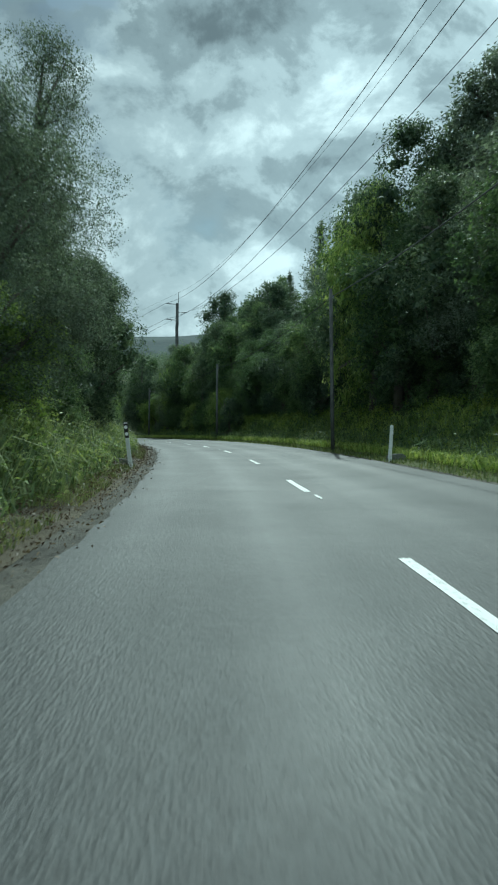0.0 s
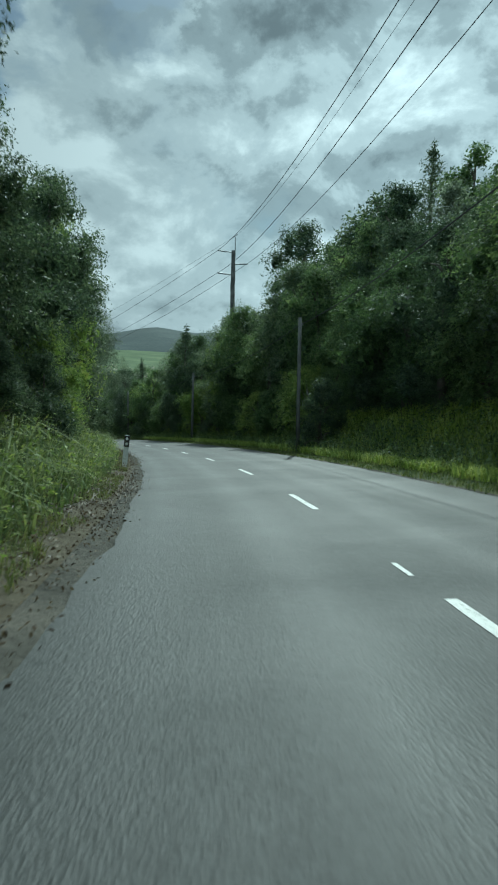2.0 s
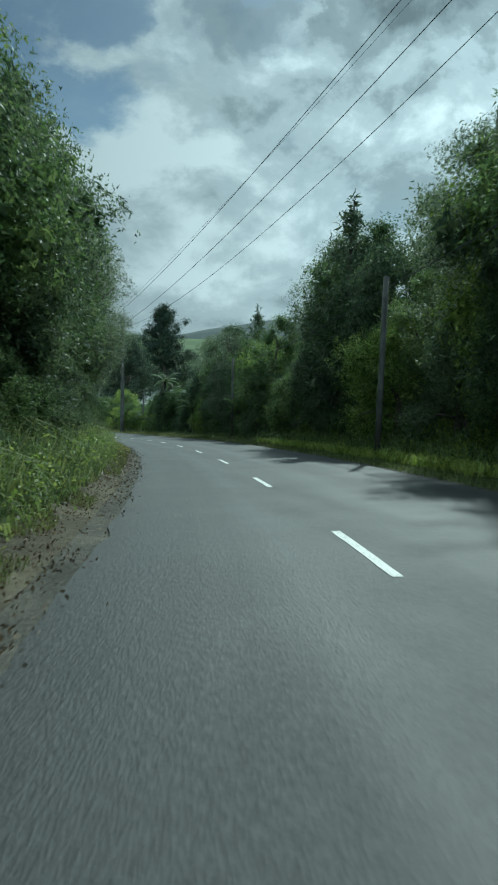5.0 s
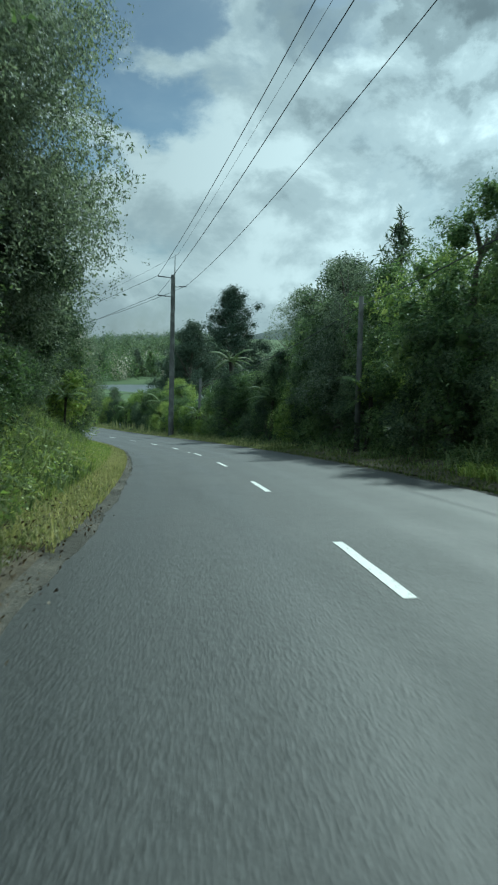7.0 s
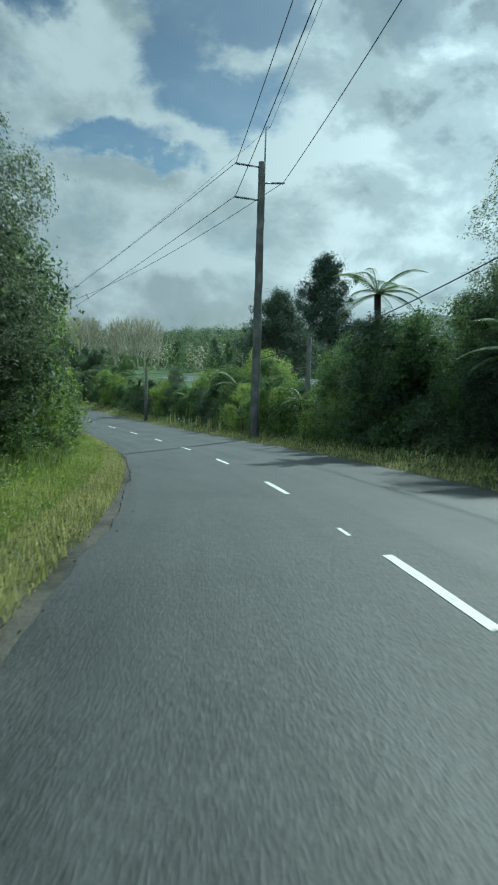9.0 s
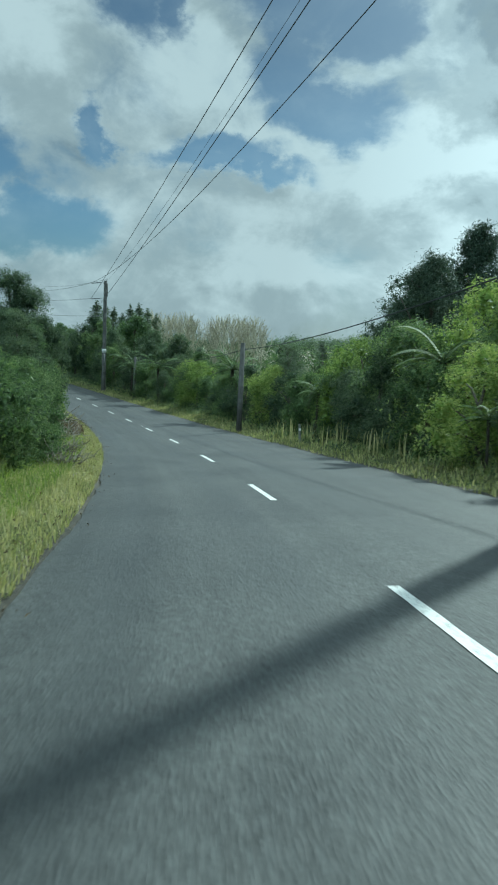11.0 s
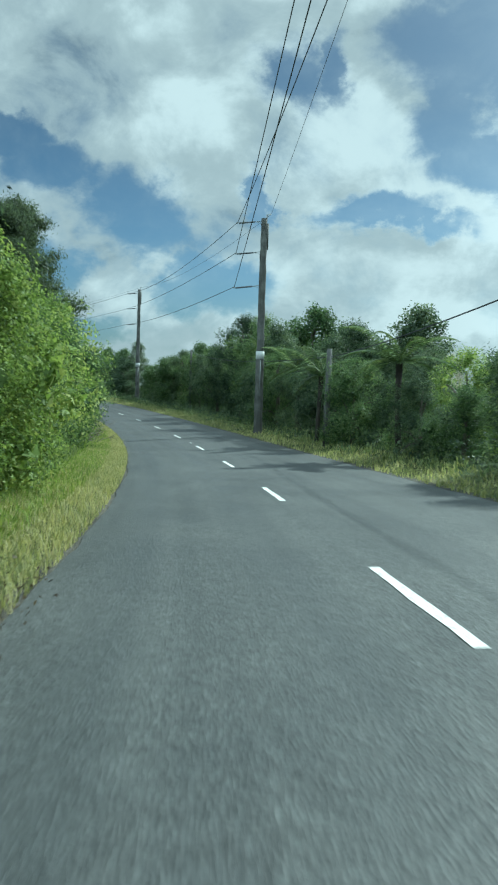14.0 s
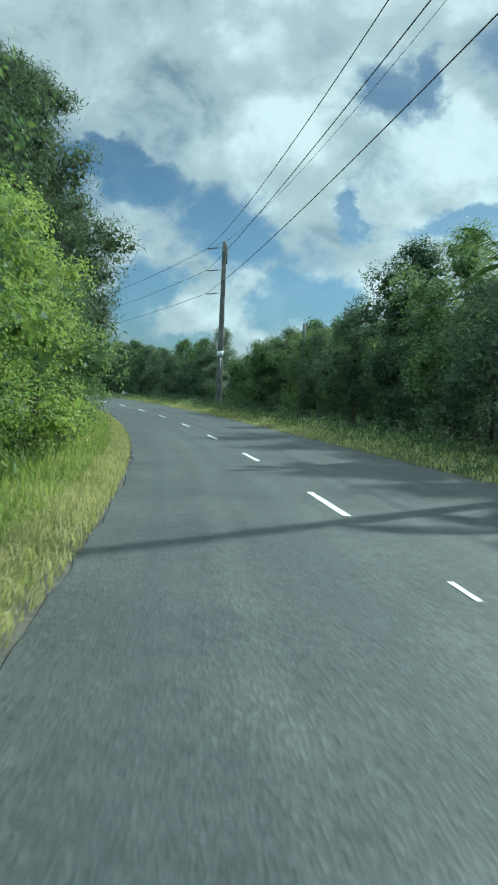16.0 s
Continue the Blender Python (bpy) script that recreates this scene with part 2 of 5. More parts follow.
def soil_material(name, a, c, d, scale=1.0):
    m, k, b = material(name)
    pos = k.make("ShaderNodeTexCoord").outputs["Object"]
    broad = k.noise(pos, 0.22 * scale, 5.0, 0.62, 0.5)
    small = k.noise(pos, 5.0 * scale, 5.0, 0.7)
    col = k.ramp(k.math("ADD", k.math("MULTIPLY", broad, 0.6), k.math("MULTIPLY", small, 0.4)), [(0.36, a), (0.5, c), (0.64, d)])
    k.l.new(col, b.inputs["Base Color"])
    b.inputs["Roughness"].default_value = 0.9
    b.inputs["Specular IOR Level"].default_value = 0.15
    bump(k, b, small, 0.8, 0.08)
    return m


def leaf_material(name, dark, mid, light, through=0.48, rough=0.5):
    m, k, b = material(name)
    info = k.make("ShaderNodeObjectInfo").outputs["Random"]
    isle = k.make("ShaderNodeNewGeometry").outputs["Random Per Island"]
    pos = k.make("ShaderNodeTexCoord").outputs["Object"]
    patch = k.noise(pos, 0.55, 3.0, 0.6)
    f = k.math("ADD", k.math("MULTIPLY", isle, 0.45), k.math("MULTIPLY", patch, 0.55))
    f = k.math("ADD", f, k.math("MULTIPLY", k.math("SUBTRACT", info, 0.5), 0.22))
    col = k.ramp(f, [(0.28, dark), (0.52, mid), (0.74, light)])
    k.l.new(col, b.inputs["Base Color"])
    b.inputs["Roughness"].default_value = rough
    b.inputs["Specular IOR Level"].default_value = 0.20
    glow = k.make("ShaderNodeBsdfTranslucent", Color=k.mix(1.0, col, (1.25, 1.25, 0.85), "MULTIPLY"))
    both = k.make("ShaderNodeMixShader", Fac=through)
    k.l.new(b.outputs[0], both.inputs[1])
    k.l.new(glow.outputs[0], both.inputs[2])
    k.l.new(both.outputs[0], k.n["Material Output"].inputs[0])
    return m


def bark_material(name, a, c, stretch=(9.0, 9.0, 1.2)):
    m, k, b = material(name)
    pos = k.make("ShaderNodeTexCoord").outputs["Object"]
    ridge = k.noise(k.vmath("MULTIPLY", pos, stretch), 1.0, 5.0, 0.65, 0.3)
    lichen = k.noise(pos, 1.3, 4.0, 0.6)
    col = k.mix(k.ramp(lichen, [(0.45, 0.0), (0.62, 0.6)]), k.ramp(ridge, [(0.3, a), (0.7, c)]), tuple(min(1, v * 1.5 + 0.02) for v in c))
    k.l.new(col, b.inputs["Base Color"])
    b.inputs["Roughness"].default_value = 0.85
    bump(k, b, ridge, 0.7, 0.03)
    return m


def plain_material(name, col, rough=0.5, metal=0.0, vary=0.12):
    m, k, b = material(name)
    pos = k.make("ShaderNodeTexCoord").outputs["Object"]
    spots = k.noise(pos, 9.0, 5.0, 0.65)
    dark = tuple(v * (1 - 2.2 * vary) for v in col)
    k.l.new(k.ramp(spots, [(0.35, dark), (0.6, col)]), b.inputs["Base Color"])
    b.inputs["Roughness"].default_value, b.inputs["Metallic"].default_value = rough, metal
    return m


ASPHALT, PAINT = asphalt_material(), paint_material()
VERGE = soil_material("grassy_verge_soil", (0.060, 0.070, 0.030), (0.105, 0.115, 0.045), (0.17, 0.160, 0.080))
# darker copy of VERGE: the cutting's shade is put into its colour
VERGE_SHADE = soil_material("shade_toned_short_grass", (0.050, 0.066, 0.026), (0.092, 0.110, 0.040), (0.150, 0.150, 0.070))
BANK = soil_material("mossy_bank_soil", (0.030, 0.044, 0.018), (0.055, 0.080, 0.028), (0.095, 0.105, 0.045))
GRAVEL = soil_material("loose_gravel_shoulder", (0.055, 0.052, 0.045), (0.10, 0.095, 0.082), (0.17, 0.155, 0.13), 2.5)
DIRT = soil_material("bare_brown_earth", (0.060, 0.052, 0.038), (0.105, 0.090, 0.064), (0.16, 0.145, 0.100), 1.6)
LAND = soil_material("rough_pasture", (0.040, 0.064, 0.030), (0.072, 0.110, 0.044), (0.125, 0.165, 0.075), 0.07)
# the blue cast of distance haze is mixed into the forest colour
FOREST = soil_material("haze_tinted_forest_hills", (0.034, 0.048, 0.050), (0.050, 0.068, 0.068), (0.075, 0.096, 0.090), 0.03)
LEAF_DARK = leaf_material("dark_native_leaves", (0.032, 0.053, 0.036), (0.078, 0.117, 0.073), (0.167, 0.208, 0.131))
LEAF_MID = leaf_material("green_native_leaves", (0.044, 0.073, 0.038), (0.102, 0.163, 0.070), (0.208, 0.269, 0.126))
LEAF_LIGHT = leaf_material("yellow_green_leaves", (0.090, 0.138, 0.040), (0.225, 0.315, 0.086), (0.380, 0.425, 0.150), 0.42, 0.55)
LEAF_GREY = leaf_material("grey_green_leaves", (0.064, 0.082, 0.064), (0.133, 0.172, 0.129), (0.266, 0.309, 0.255))
LEAF_OLIVE = leaf_material("olive_feathery_leaves", (0.036, 0.050, 0.032), (0.070, 0.096, 0.060), (0.125, 0.160, 0.102))
NEEDLE = leaf_material("dark_pine_needles", (0.026, 0.042, 0.032), (0.056, 0.084, 0.058), (0.100, 0.130, 0.085), 0.15, 0.6)
YOUNG_NEEDLE = leaf_material("young_pine_needles", (0.046, 0.070, 0.044), (0.095, 0.130, 0.078), (0.165, 0.200, 0.120), 0.25, 0.6)
FROND = leaf_material("tree_fern_fronds", (0.050, 0.084, 0.032), (0.108, 0.160, 0.058), (0.200, 0.250, 0.110), 0.32)
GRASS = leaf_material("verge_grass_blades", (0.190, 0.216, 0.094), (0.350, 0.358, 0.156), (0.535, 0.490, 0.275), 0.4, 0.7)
LIME = leaf_material("soft_lime_grass", (0.138, 0.205, 0.046), (0.275, 0.360, 0.084), (0.430, 0.470, 0.145), 0.4, 0.7)
# verge blades below the banks, with the shade there put into their colour
SHORT = leaf_material("shade_toned_grass_blades", (0.069, 0.098, 0.034), (0.132, 0.167, 0.057), (0.241, 0.247, 0.109), 0.35, 0.7)
LUSH = leaf_material("lush_bank_grass", (0.080, 0.118, 0.052), (0.160, 0.212, 0.088), (0.280, 0.315, 0.150), 0.35, 0.7)


BARK = bark_material("grey_brown_bark", (0.045, 0.038, 0.030), (0.11, 0.095, 0.075))
FERN_BARK = bark_material("black_fern_trunk", (0.012, 0.010, 0.008), (0.035, 0.028, 0.022))
POLE_WOOD = bark_material("weathered_pole_timber", (0.042, 0.042, 0.040), (0.088, 0.089, 0.084), (14.0, 14.0, 0.5))
DEAD = bark_material("dead_branch_wood", (0.100, 0.082, 0.064), (0.29, 0.26, 0.22))
DEAD_LEAF = leaf_material("brown_dead_leaves", (0.045, 0.030, 0.018), (0.100, 0.070, 0.040), (0.21, 0.16, 0.095), 0.15)
TWIG = bark_material("bare_winter_twigs", (0.24, 0.22, 0.155), (0.40, 0.37, 0.28))
STEEL = plain_material("galvanised_steel", (0.30, 0.31, 0.31), 0.5, 0.7)
WEATHERED = plain_material("weathered_grey_plastic", (0.24, 0.25, 0.22), 0.75, 0.0, 0.25)
PALE = plain_material("pale_sheet_metal", (0.52, 0.54, 0.54), 0.55, 0.0, 0.15)
CERAMIC = plain_material("dark_grey_insulator", (0.075, 0.08, 0.09), 0.4)
WIRE = plain_material("aluminium_conductor", (0.045, 0.048, 0.050), 0.6, 0.3)
WHITE = plain_material("white_post_plastic", (0.74, 0.75, 0.73), 0.5, 0.0, 0.08)
BLACK = plain_material("black_reflector_panel", (0.02, 0.02, 0.02), 0.5)
CONCRETE = plain_material("mossy_concrete", (0.17, 0.18, 0.15), 0.9, 0.0, 0.25)
REFLECT = plain_material("white_reflector", (0.8, 0.8, 0.78), 0.25, 0.0, 0.04)


def water_material():
    m, k, b = material("lake_water")
    pos = k.make("ShaderNodeTexCoord").outputs["Object"]
    b.inputs["Base Color"].default_value = (0.06, 0.075, 0.075, 1)
    b.inputs["Roughness"].default_value = 0.30
    bump(k, b, k.noise(pos, 0.6, 4.0, 0.6), 0.5, 0.2)
    return m


WATER = water_material()

# ---------------------------------------------------------------- road line: heading and slope along the centre line
KNOT = [-80, -20, 10, 40, 70, 100, 130, 160, 190, 220, 250, 280, 310, 360, 420]
HEAD = [-2.3, 1.1, 5.75, 12.82, 18.58, 23.99, 29.25, 38.69, 46.23, 51.49, 58.13, 64.69, 71.91, 79.82, 87.81]
SLOPE = [-7.87, -8.18, -8.93, -9.89, -10.19, -10.54, -11.03, -9.75, -6.57, -2.88, 0.58, 2.71, 3.25, 2.85, 2.18]
ST = np.arange(-80.0, 420.5, 1.0)
HD = np.radians(np.interp(ST, KNOT, HEAD))
SL = np.interp(ST, KNOT, SLOPE) / 100


def running(a):
    return np.concatenate([[0.0], np.cumsum((a[1:] + a[:-1]) / 2)])


LINE = np.stack([running(-np.sin(HD)), running(np.cos(HD)), running(SL)], 1)
LINE += np.array([0.865, 16.928, -2.729]) - LINE[80]


def ramp_to(x, a, b):
    u = np.clip((np.asarray(x, float) - a) / (b - a), 0, 1)
    return u * u * (3 - 2 * u)


TILT = 0.035   # the seal leans into the left-hand bend


def rise(s, off):
    """Height of the land over the road's centre line, by station and offset (right is positive)."""
    s, off = np.asarray(s, float), np.asarray(off, float)
    hill = 1 - ramp_to(s, 98, 150)
    r = np.maximum(off - 4.1, 0)
    right = 0.10 * ramp_to(r, 0, 1.2) + hill * (2.3 * ramp_to(r, 1.8, 5.2) + 0.72 * np.clip(off - 9, 0, 36) + 0.15 * np.clip(off - 45, 0, 200))
    right = right + (1 - hill) * (0.35 * ramp_to(r, 1.0, 3.0) - 0.055 * np.clip(off - 8, 0, 90))
    left_hill = 1 - ramp_to(s, 112, 150)
    l = np.maximum(-off - 3.4, 0)
    left = 0.12 * ramp_to(l, 0, 1.0) + left_hill * (2.0 * ramp_to(l, 0.7, 4.2) + 0.30 * np.clip(l - 4, 0, 40))
    left = left + (1 - left_hill) * (0.45 * ramp_to(l, 1.6, 4.5) + 0.04 * np.clip(l - 5, 0, 60))
    return np.where(off > 0, right, left) + TILT * np.clip(off, -3.45, 4.0)


def spot(s, off, up=0.0):
    """World place at a station and offset, up metres over the road's height."""
    x, y, z = (np.interp(s, ST, LINE[:, i]) for i in range(3))
    h = np.interp(s, ST, HD)
    return np.stack(np.broadcast_arrays(x + np.cos(h) * off, y + np.sin(h) * off, z + up), -1)


def on_land(s, off, sink=0.0):
    return Vector(spot(s, off, float(rise(s, off)) - sink))


def heading(s):
    return float(np.interp(s, ST, HD))


# ---------------------------------------------------------------- mesh helpers
def mesh_of(name, verts, faces, mats, slots=None, smooth=False, uv=None):
    me = bpy.data.meshes.new(name)
    verts = np.asarray(verts, dtype=np.float32)
    if isinstance(faces, np.ndarray):
        n, w = faces.shape
        me.vertices.add(len(verts))
        me.vertices.foreach_set("co", verts.ravel())
        me.loops.add(n * w)
        me.loops.foreach_set("vertex_index", faces.ravel().astype(np.int32))
        me.polygons.add(n)
        me.polygons.foreach_set("loop_start", np.arange(0, n * w, w, dtype=np.int32))
        me.update(calc_edges=True)
    else:
        me.from_pydata([tuple(v) for v in verts], [], faces)
    for m in mats if isinstance(mats, (list, tuple)) else [mats]:
        me.materials.append(m)
    if slots is not None:
        me.polygons.foreach_set("material_index", np.asarray(slots, dtype=np.int32))
    if smooth:
        me.polygons.foreach_set("use_smooth", [True] * len(me.polygons))
    if uv is not None:
        layer = me.uv_layers.new(name="road")
        idx = np.empty(len(me.loops), dtype=np.int32)
        me.loops.foreach_get("vertex_index", idx)
        layer.data.foreach_set("uv", np.asarray(uv, dtype=np.float32)[idx].ravel())
    me.update()
    return me


def part(name, me, parent, label=""):
    ob = new(name, me)
    ob.parent = parent
    return tagged(ob, label) if label else ob


def grid_faces(rows, cols):
    a = np.arange(rows * cols).reshape(rows, cols)
    return np.stack([a[:-1, :-1], a[:-1, 1:], a[1:, 1:], a[1:, :-1]], -1).reshape(-1, 4)


def tube(pts, radii, sides=8, cap=True):
    """Verts and faces of a round limb through pts."""
    pts = [Vector(p) for p in pts]
    verts, faces = [], []
    ref = Vector((0.31, 0.95, 0.05))
    for i, p in enumerate(pts):
        d = (pts[min(i + 1, len(pts) - 1)] - pts[max(i - 1, 0)]).normalized()
        a = d.cross(ref if abs(d.dot(ref)) < 0.9 else Vector((1, 0, 0))).normalized()
        b = d.cross(a)
        for j in range(sides):
            t = 2 * math.pi * j / sides
            verts.append(p + (a * math.cos(t) + b * math.sin(t)) * radii[i])
    for i in range(len(pts) - 1):
        for j in range(sides):
            faces.append((i * sides + j, i * sides + (j + 1) % sides, (i + 1) * sides + (j + 1) % sides, (i + 1) * sides + j))
    if cap:
        faces.append(tuple(range(sides))[::-1])
        faces.append(tuple((len(pts) - 1) * sides + j for j in range(sides)))
    return verts, faces


class Pile:
    """Collects verts and faces of several pieces of one part."""

    def __init__(self):
        self.v, self.f = [], []

    def add(self, piece):
        n = len(self.v)
        self.v += [tuple(p) for p in piece[0]]
        self.f += [tuple(i + n for i in f) for f in piece[1]]
        return self


def box(size, at=(0, 0, 0), bevel=0.0):
    bm = bmesh.new()
    bmesh.ops.create_cube(bm, size=1.0, matrix=Matrix.Translation(at) @ Matrix.Diagonal((*size, 1)))
    if bevel:
        bmesh.ops.bevel(bm, geom=bm.edges[:], offset=bevel, segments=2, affect="EDGES")
    out = [v.co.copy() for v in bm.verts], [tuple(v.index for v in f.verts) for f in bm.faces]
    bm.free()
    return out


def leaf_quads(rng, places, normals, size, aspect=0.5, spread=0.7, droop=0.0, corners=4):
    """One folded rhombus leaf at each place, facing roughly along its normal."""
    n = len(places)
    nor = normals + rng.normal(0, spread, (n, 3))
    nor /= np.linalg.norm(nor, axis=1)[:, None] + 1e-9
    t = np.cross(nor, rng.normal(0, 1, (n, 3)))
    t[:, 2] -= droop
    t /= np.linalg.norm(t, axis=1)[:, None] + 1e-9
    b = np.cross(nor, t)
    ln = (size * rng.uniform(0.6, 1.35, n))[:, None]
    w = ln * aspect * rng.uniform(0.75, 1.2, n)[:, None]
    lift = nor * ln * 0.16
    mid = places + t * ln * 0.45
    if corners == 3:
        v = np.stack([places - b * w * 0.5, places + b * w * 0.5, places + t * ln], 1).reshape(-1, 3)
        return v, np.arange(3 * n).reshape(n, 3)
    v = np.stack([places, mid + b * w * 0.5 + lift, places + t * ln, mid - b * w * 0.5 + lift], 1).reshape(-1, 3)
    return v, np.arange(4 * n).reshape(n, 4)


def sphere_dirs(rng, n):
    d = rng.normal(0, 1, (n, 3))
    return d / np.linalg.norm(d, axis=1)[:, None]


def crown_mesh(name, rng, blobs, count, size, leaf, aspect=0.5, spread=0.75, droop=0.1, core=0.72, sprig=0.12, corners=4):
    """Leaves spread in twig clusters over many overlapping clumps, with a dim twig mass inside each clump."""
    blobs = np.asarray(blobs, float)
    rad = blobs[:, 3]
    share = rad ** 2 / (rad ** 2).sum()
    per = 7
    pick = rng.choice(len(blobs), size=count // per, p=share)
    d = sphere_dirs(rng, len(pick))
    d[:, 2] = np.where(rng.random(len(pick)) < 0.35, np.abs(d[:, 2]), d[:, 2])
    reach = rng.uniform(0.0, 1.0, len(pick)) ** 0.55 * 0.62 + 0.46 + (rng.random(len(pick)) < sprig) * rng.uniform(0.05, 0.4, len(pick))
    hub = blobs[pick, :3] + d * (rad[pick] * reach)[:, None] * np.array([1, 1, 0.9])
    places = np.repeat(hub, per, 0) + rng.normal(0, size * 0.75, (len(hub) * per, 3))
    normals = np.repeat(d * 0.6 + np.array([0, 0, 0.5]), per, 0)
    v, f = leaf_quads(rng, places, normals, size, aspect, spread, droop, corners)
    if core < 0.3:
        return mesh_of(name, v, f, leaf)
    inner = np.repeat(np.arange(len(blobs)), 64)
    d = sphere_dirs(rng, len(inner))
    at = blobs[inner, :3] + d * (rad[inner] * core * rng.uniform(0.2, 1.0, len(inner)))[:, None]
    cv, cf = leaf_quads(rng, at, d, 1.0, 0.9, 0.9, 0.0, 3)
    cv = np.repeat(at, 3, 0) + (cv - np.repeat(at, 3, 0)) * np.repeat(rad[inner] * 0.27, 3)[:, None]
    cf = cf + len(v)
    me = bpy.data.meshes.new(name)
    verts = np.concatenate([v, cv])
    loops = np.concatenate([f.ravel(), cf[:, :3].ravel()]).astype(np.int32)
    starts = np.concatenate([np.arange(len(f)) * corners, len(f) * corners + np.arange(len(cf)) * 3]).astype(np.int32)
    me.vertices.add(len(verts))
    me.vertices.foreach_set("co", verts.astype(np.float32).ravel())
    me.loops.add(len(loops))
    me.loops.foreach_set("vertex_index", loops)
    me.polygons.add(len(starts))
    me.polygons.foreach_set("loop_start", starts)
    me.materials.append(leaf)
    me.update(calc_edges=True)
    return me


# ---------------------------------------------------------------- the land, road and water
def lay_ribbon(name, offs, s0, s1, step, mat, lift=0.0, wobble=0.0, seed=1, label="", category=""):
    rng = np.random.default_rng(seed)
    s = np.arange(s0, s1 + step / 2, step)
    S, O = np.meshgrid(s, np.asarray(offs, float), indexing="ij")
    U = rise(S, O) + lift
    if wobble:
        bumps = np.array([[noise.noise(Vector((a * 0.45, b * 0.8, seed))) for b in offs] for a in s])
        fine = np.array([[noise.noise(Vector((a * 1.7, b * 2.1, seed + 9))) for b in offs] for a in s])
        grow = np.clip((np.abs(O) - 3.9) / 2.0, 0, 1)
        U = U + (bumps * wobble + fine * wobble * 0.4) * grow
    U = U - 3.0 * (np.abs(O) > 46.5)
    v = spot(S.ravel(), O.ravel(), U.ravel())
    uv = np.stack([O.ravel(), S.ravel()], 1)
    return tagged(new(name, mesh_of(name, v, grid_faces(len(s), len(offs)), mat, smooth=True, uv=uv)), label, category, kind="structure")


def build_road():
    rng = np.random.default_rng(4)
    s = np.arange(-60, 400.1, 0.5)
    edge = lambda k: np.array([0.11 * noise.noise(Vector((a * 0.22, k, 1.0))) + 0.09 * noise.noise(Vector((a * 0.9, k, 4.0))) for a in s])
    base = np.array([-3.33, -2.6, -1.3, 0.0, 1.3, 2.6, 3.95])
    O = np.repeat(base[None], len(s), 0)
    O[:, 0] += edge(0.0) - np.interp(s, [100, 150, 170, 185, 200, 215, 300], [0.0, 0.12, 0.22, 0.40, 0.34, 0.22, 0.22])
    O[:, -1] += edge(5.0)
    U = 0.02 + TILT * O
    v = spot(np.repeat(s, 7), O.ravel(), U.ravel())
    uv = np.stack([O.ravel(), np.repeat(s, 7)], 1)
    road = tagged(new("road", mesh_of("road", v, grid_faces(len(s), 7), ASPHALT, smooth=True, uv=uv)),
                  "grey chip-seal country road, darker along its first stretch", "road", kind="structure")
    for n in range(-5, 36):
        end = n * 10 + np.interp(n, [0, 1, 2, 3, 4, 7, 16, 20, 22, 23, 24, 28], [0.1, 0.2, 0.48, 0.45, 0.27, 0.32, -0.07, -0.2, -0.28, -0.55, -0.7, -0.6])
        s1 = np.linspace(end - 3.0, end, 7)
        drift = np.interp(n, [0, 4, 6, 10, 11, 12, 13, 14, 16, 20, 24, 28], [0.06, 0.05, -0.2, -0.2, -0.16, -0.09, -0.05, -0.12, -0.22, -0.15, -0.08, 0.0])
        o = drift + np.stack([np.full(7, -0.06), np.full(7, 0.06)], 1) + rng.normal(0, 0.004, (7, 2))
        v = spot(np.repeat(s1, 2), o.ravel(), (0.027 + TILT * o).ravel())
        part("centre_line_dash", mesh_of("centre_line_dash", v, grid_faces(7, 2), PAINT), road)
    # remnants of an older line beside some of the dashes
    for n, a, o_at in ((0, -4.2, 0.12), (2, 1.5, 0.0), (13, 1.5, -0.16), (20, 1.5, -0.1), (24, 1.5, -0.05)):
        s1 = np.linspace(n * 10 + a, n * 10 + a + 0.7, 3)
        o = o_at + np.stack([np.full(3, -0.03), np.full(3, 0.03)], 1)
        v = spot(np.repeat(s1, 2), o.ravel(), (0.0265 + TILT * o).ravel())
        part("old_line_mark", mesh_of("old_line_mark", v, grid_faces(3, 2), PAINT), road)


def far_land(p):
    """Distance from the lake and height of the open country at places (x, y)."""
    r = np.hypot(p[:, 0] + 150, p[:, 1] - 330)
    az = np.degrees(np.arctan2(-(p[:, 0] + 30), p[:, 1] - 100))
    high = 0.12 + 0.88 * (1 - ramp_to(az, 24, 33)) * ramp_to(az, -60, -20)
    far = -27.5 + (0.014 * np.clip(r - 210, 0, 900) + 0.020 * np.clip(r - 900, 0, 2200)) * high
    lump = np.array([noise.noise(Vector((a / 420, b / 420, 3.0))) + 0.5 * noise.noise(Vector((a / 170, b / 170, 7.0))) for a, b in p])
    return r, far + lump * np.clip(r - 230, 0, 900) * 0.026 * (0.3 + 0.7 * high)


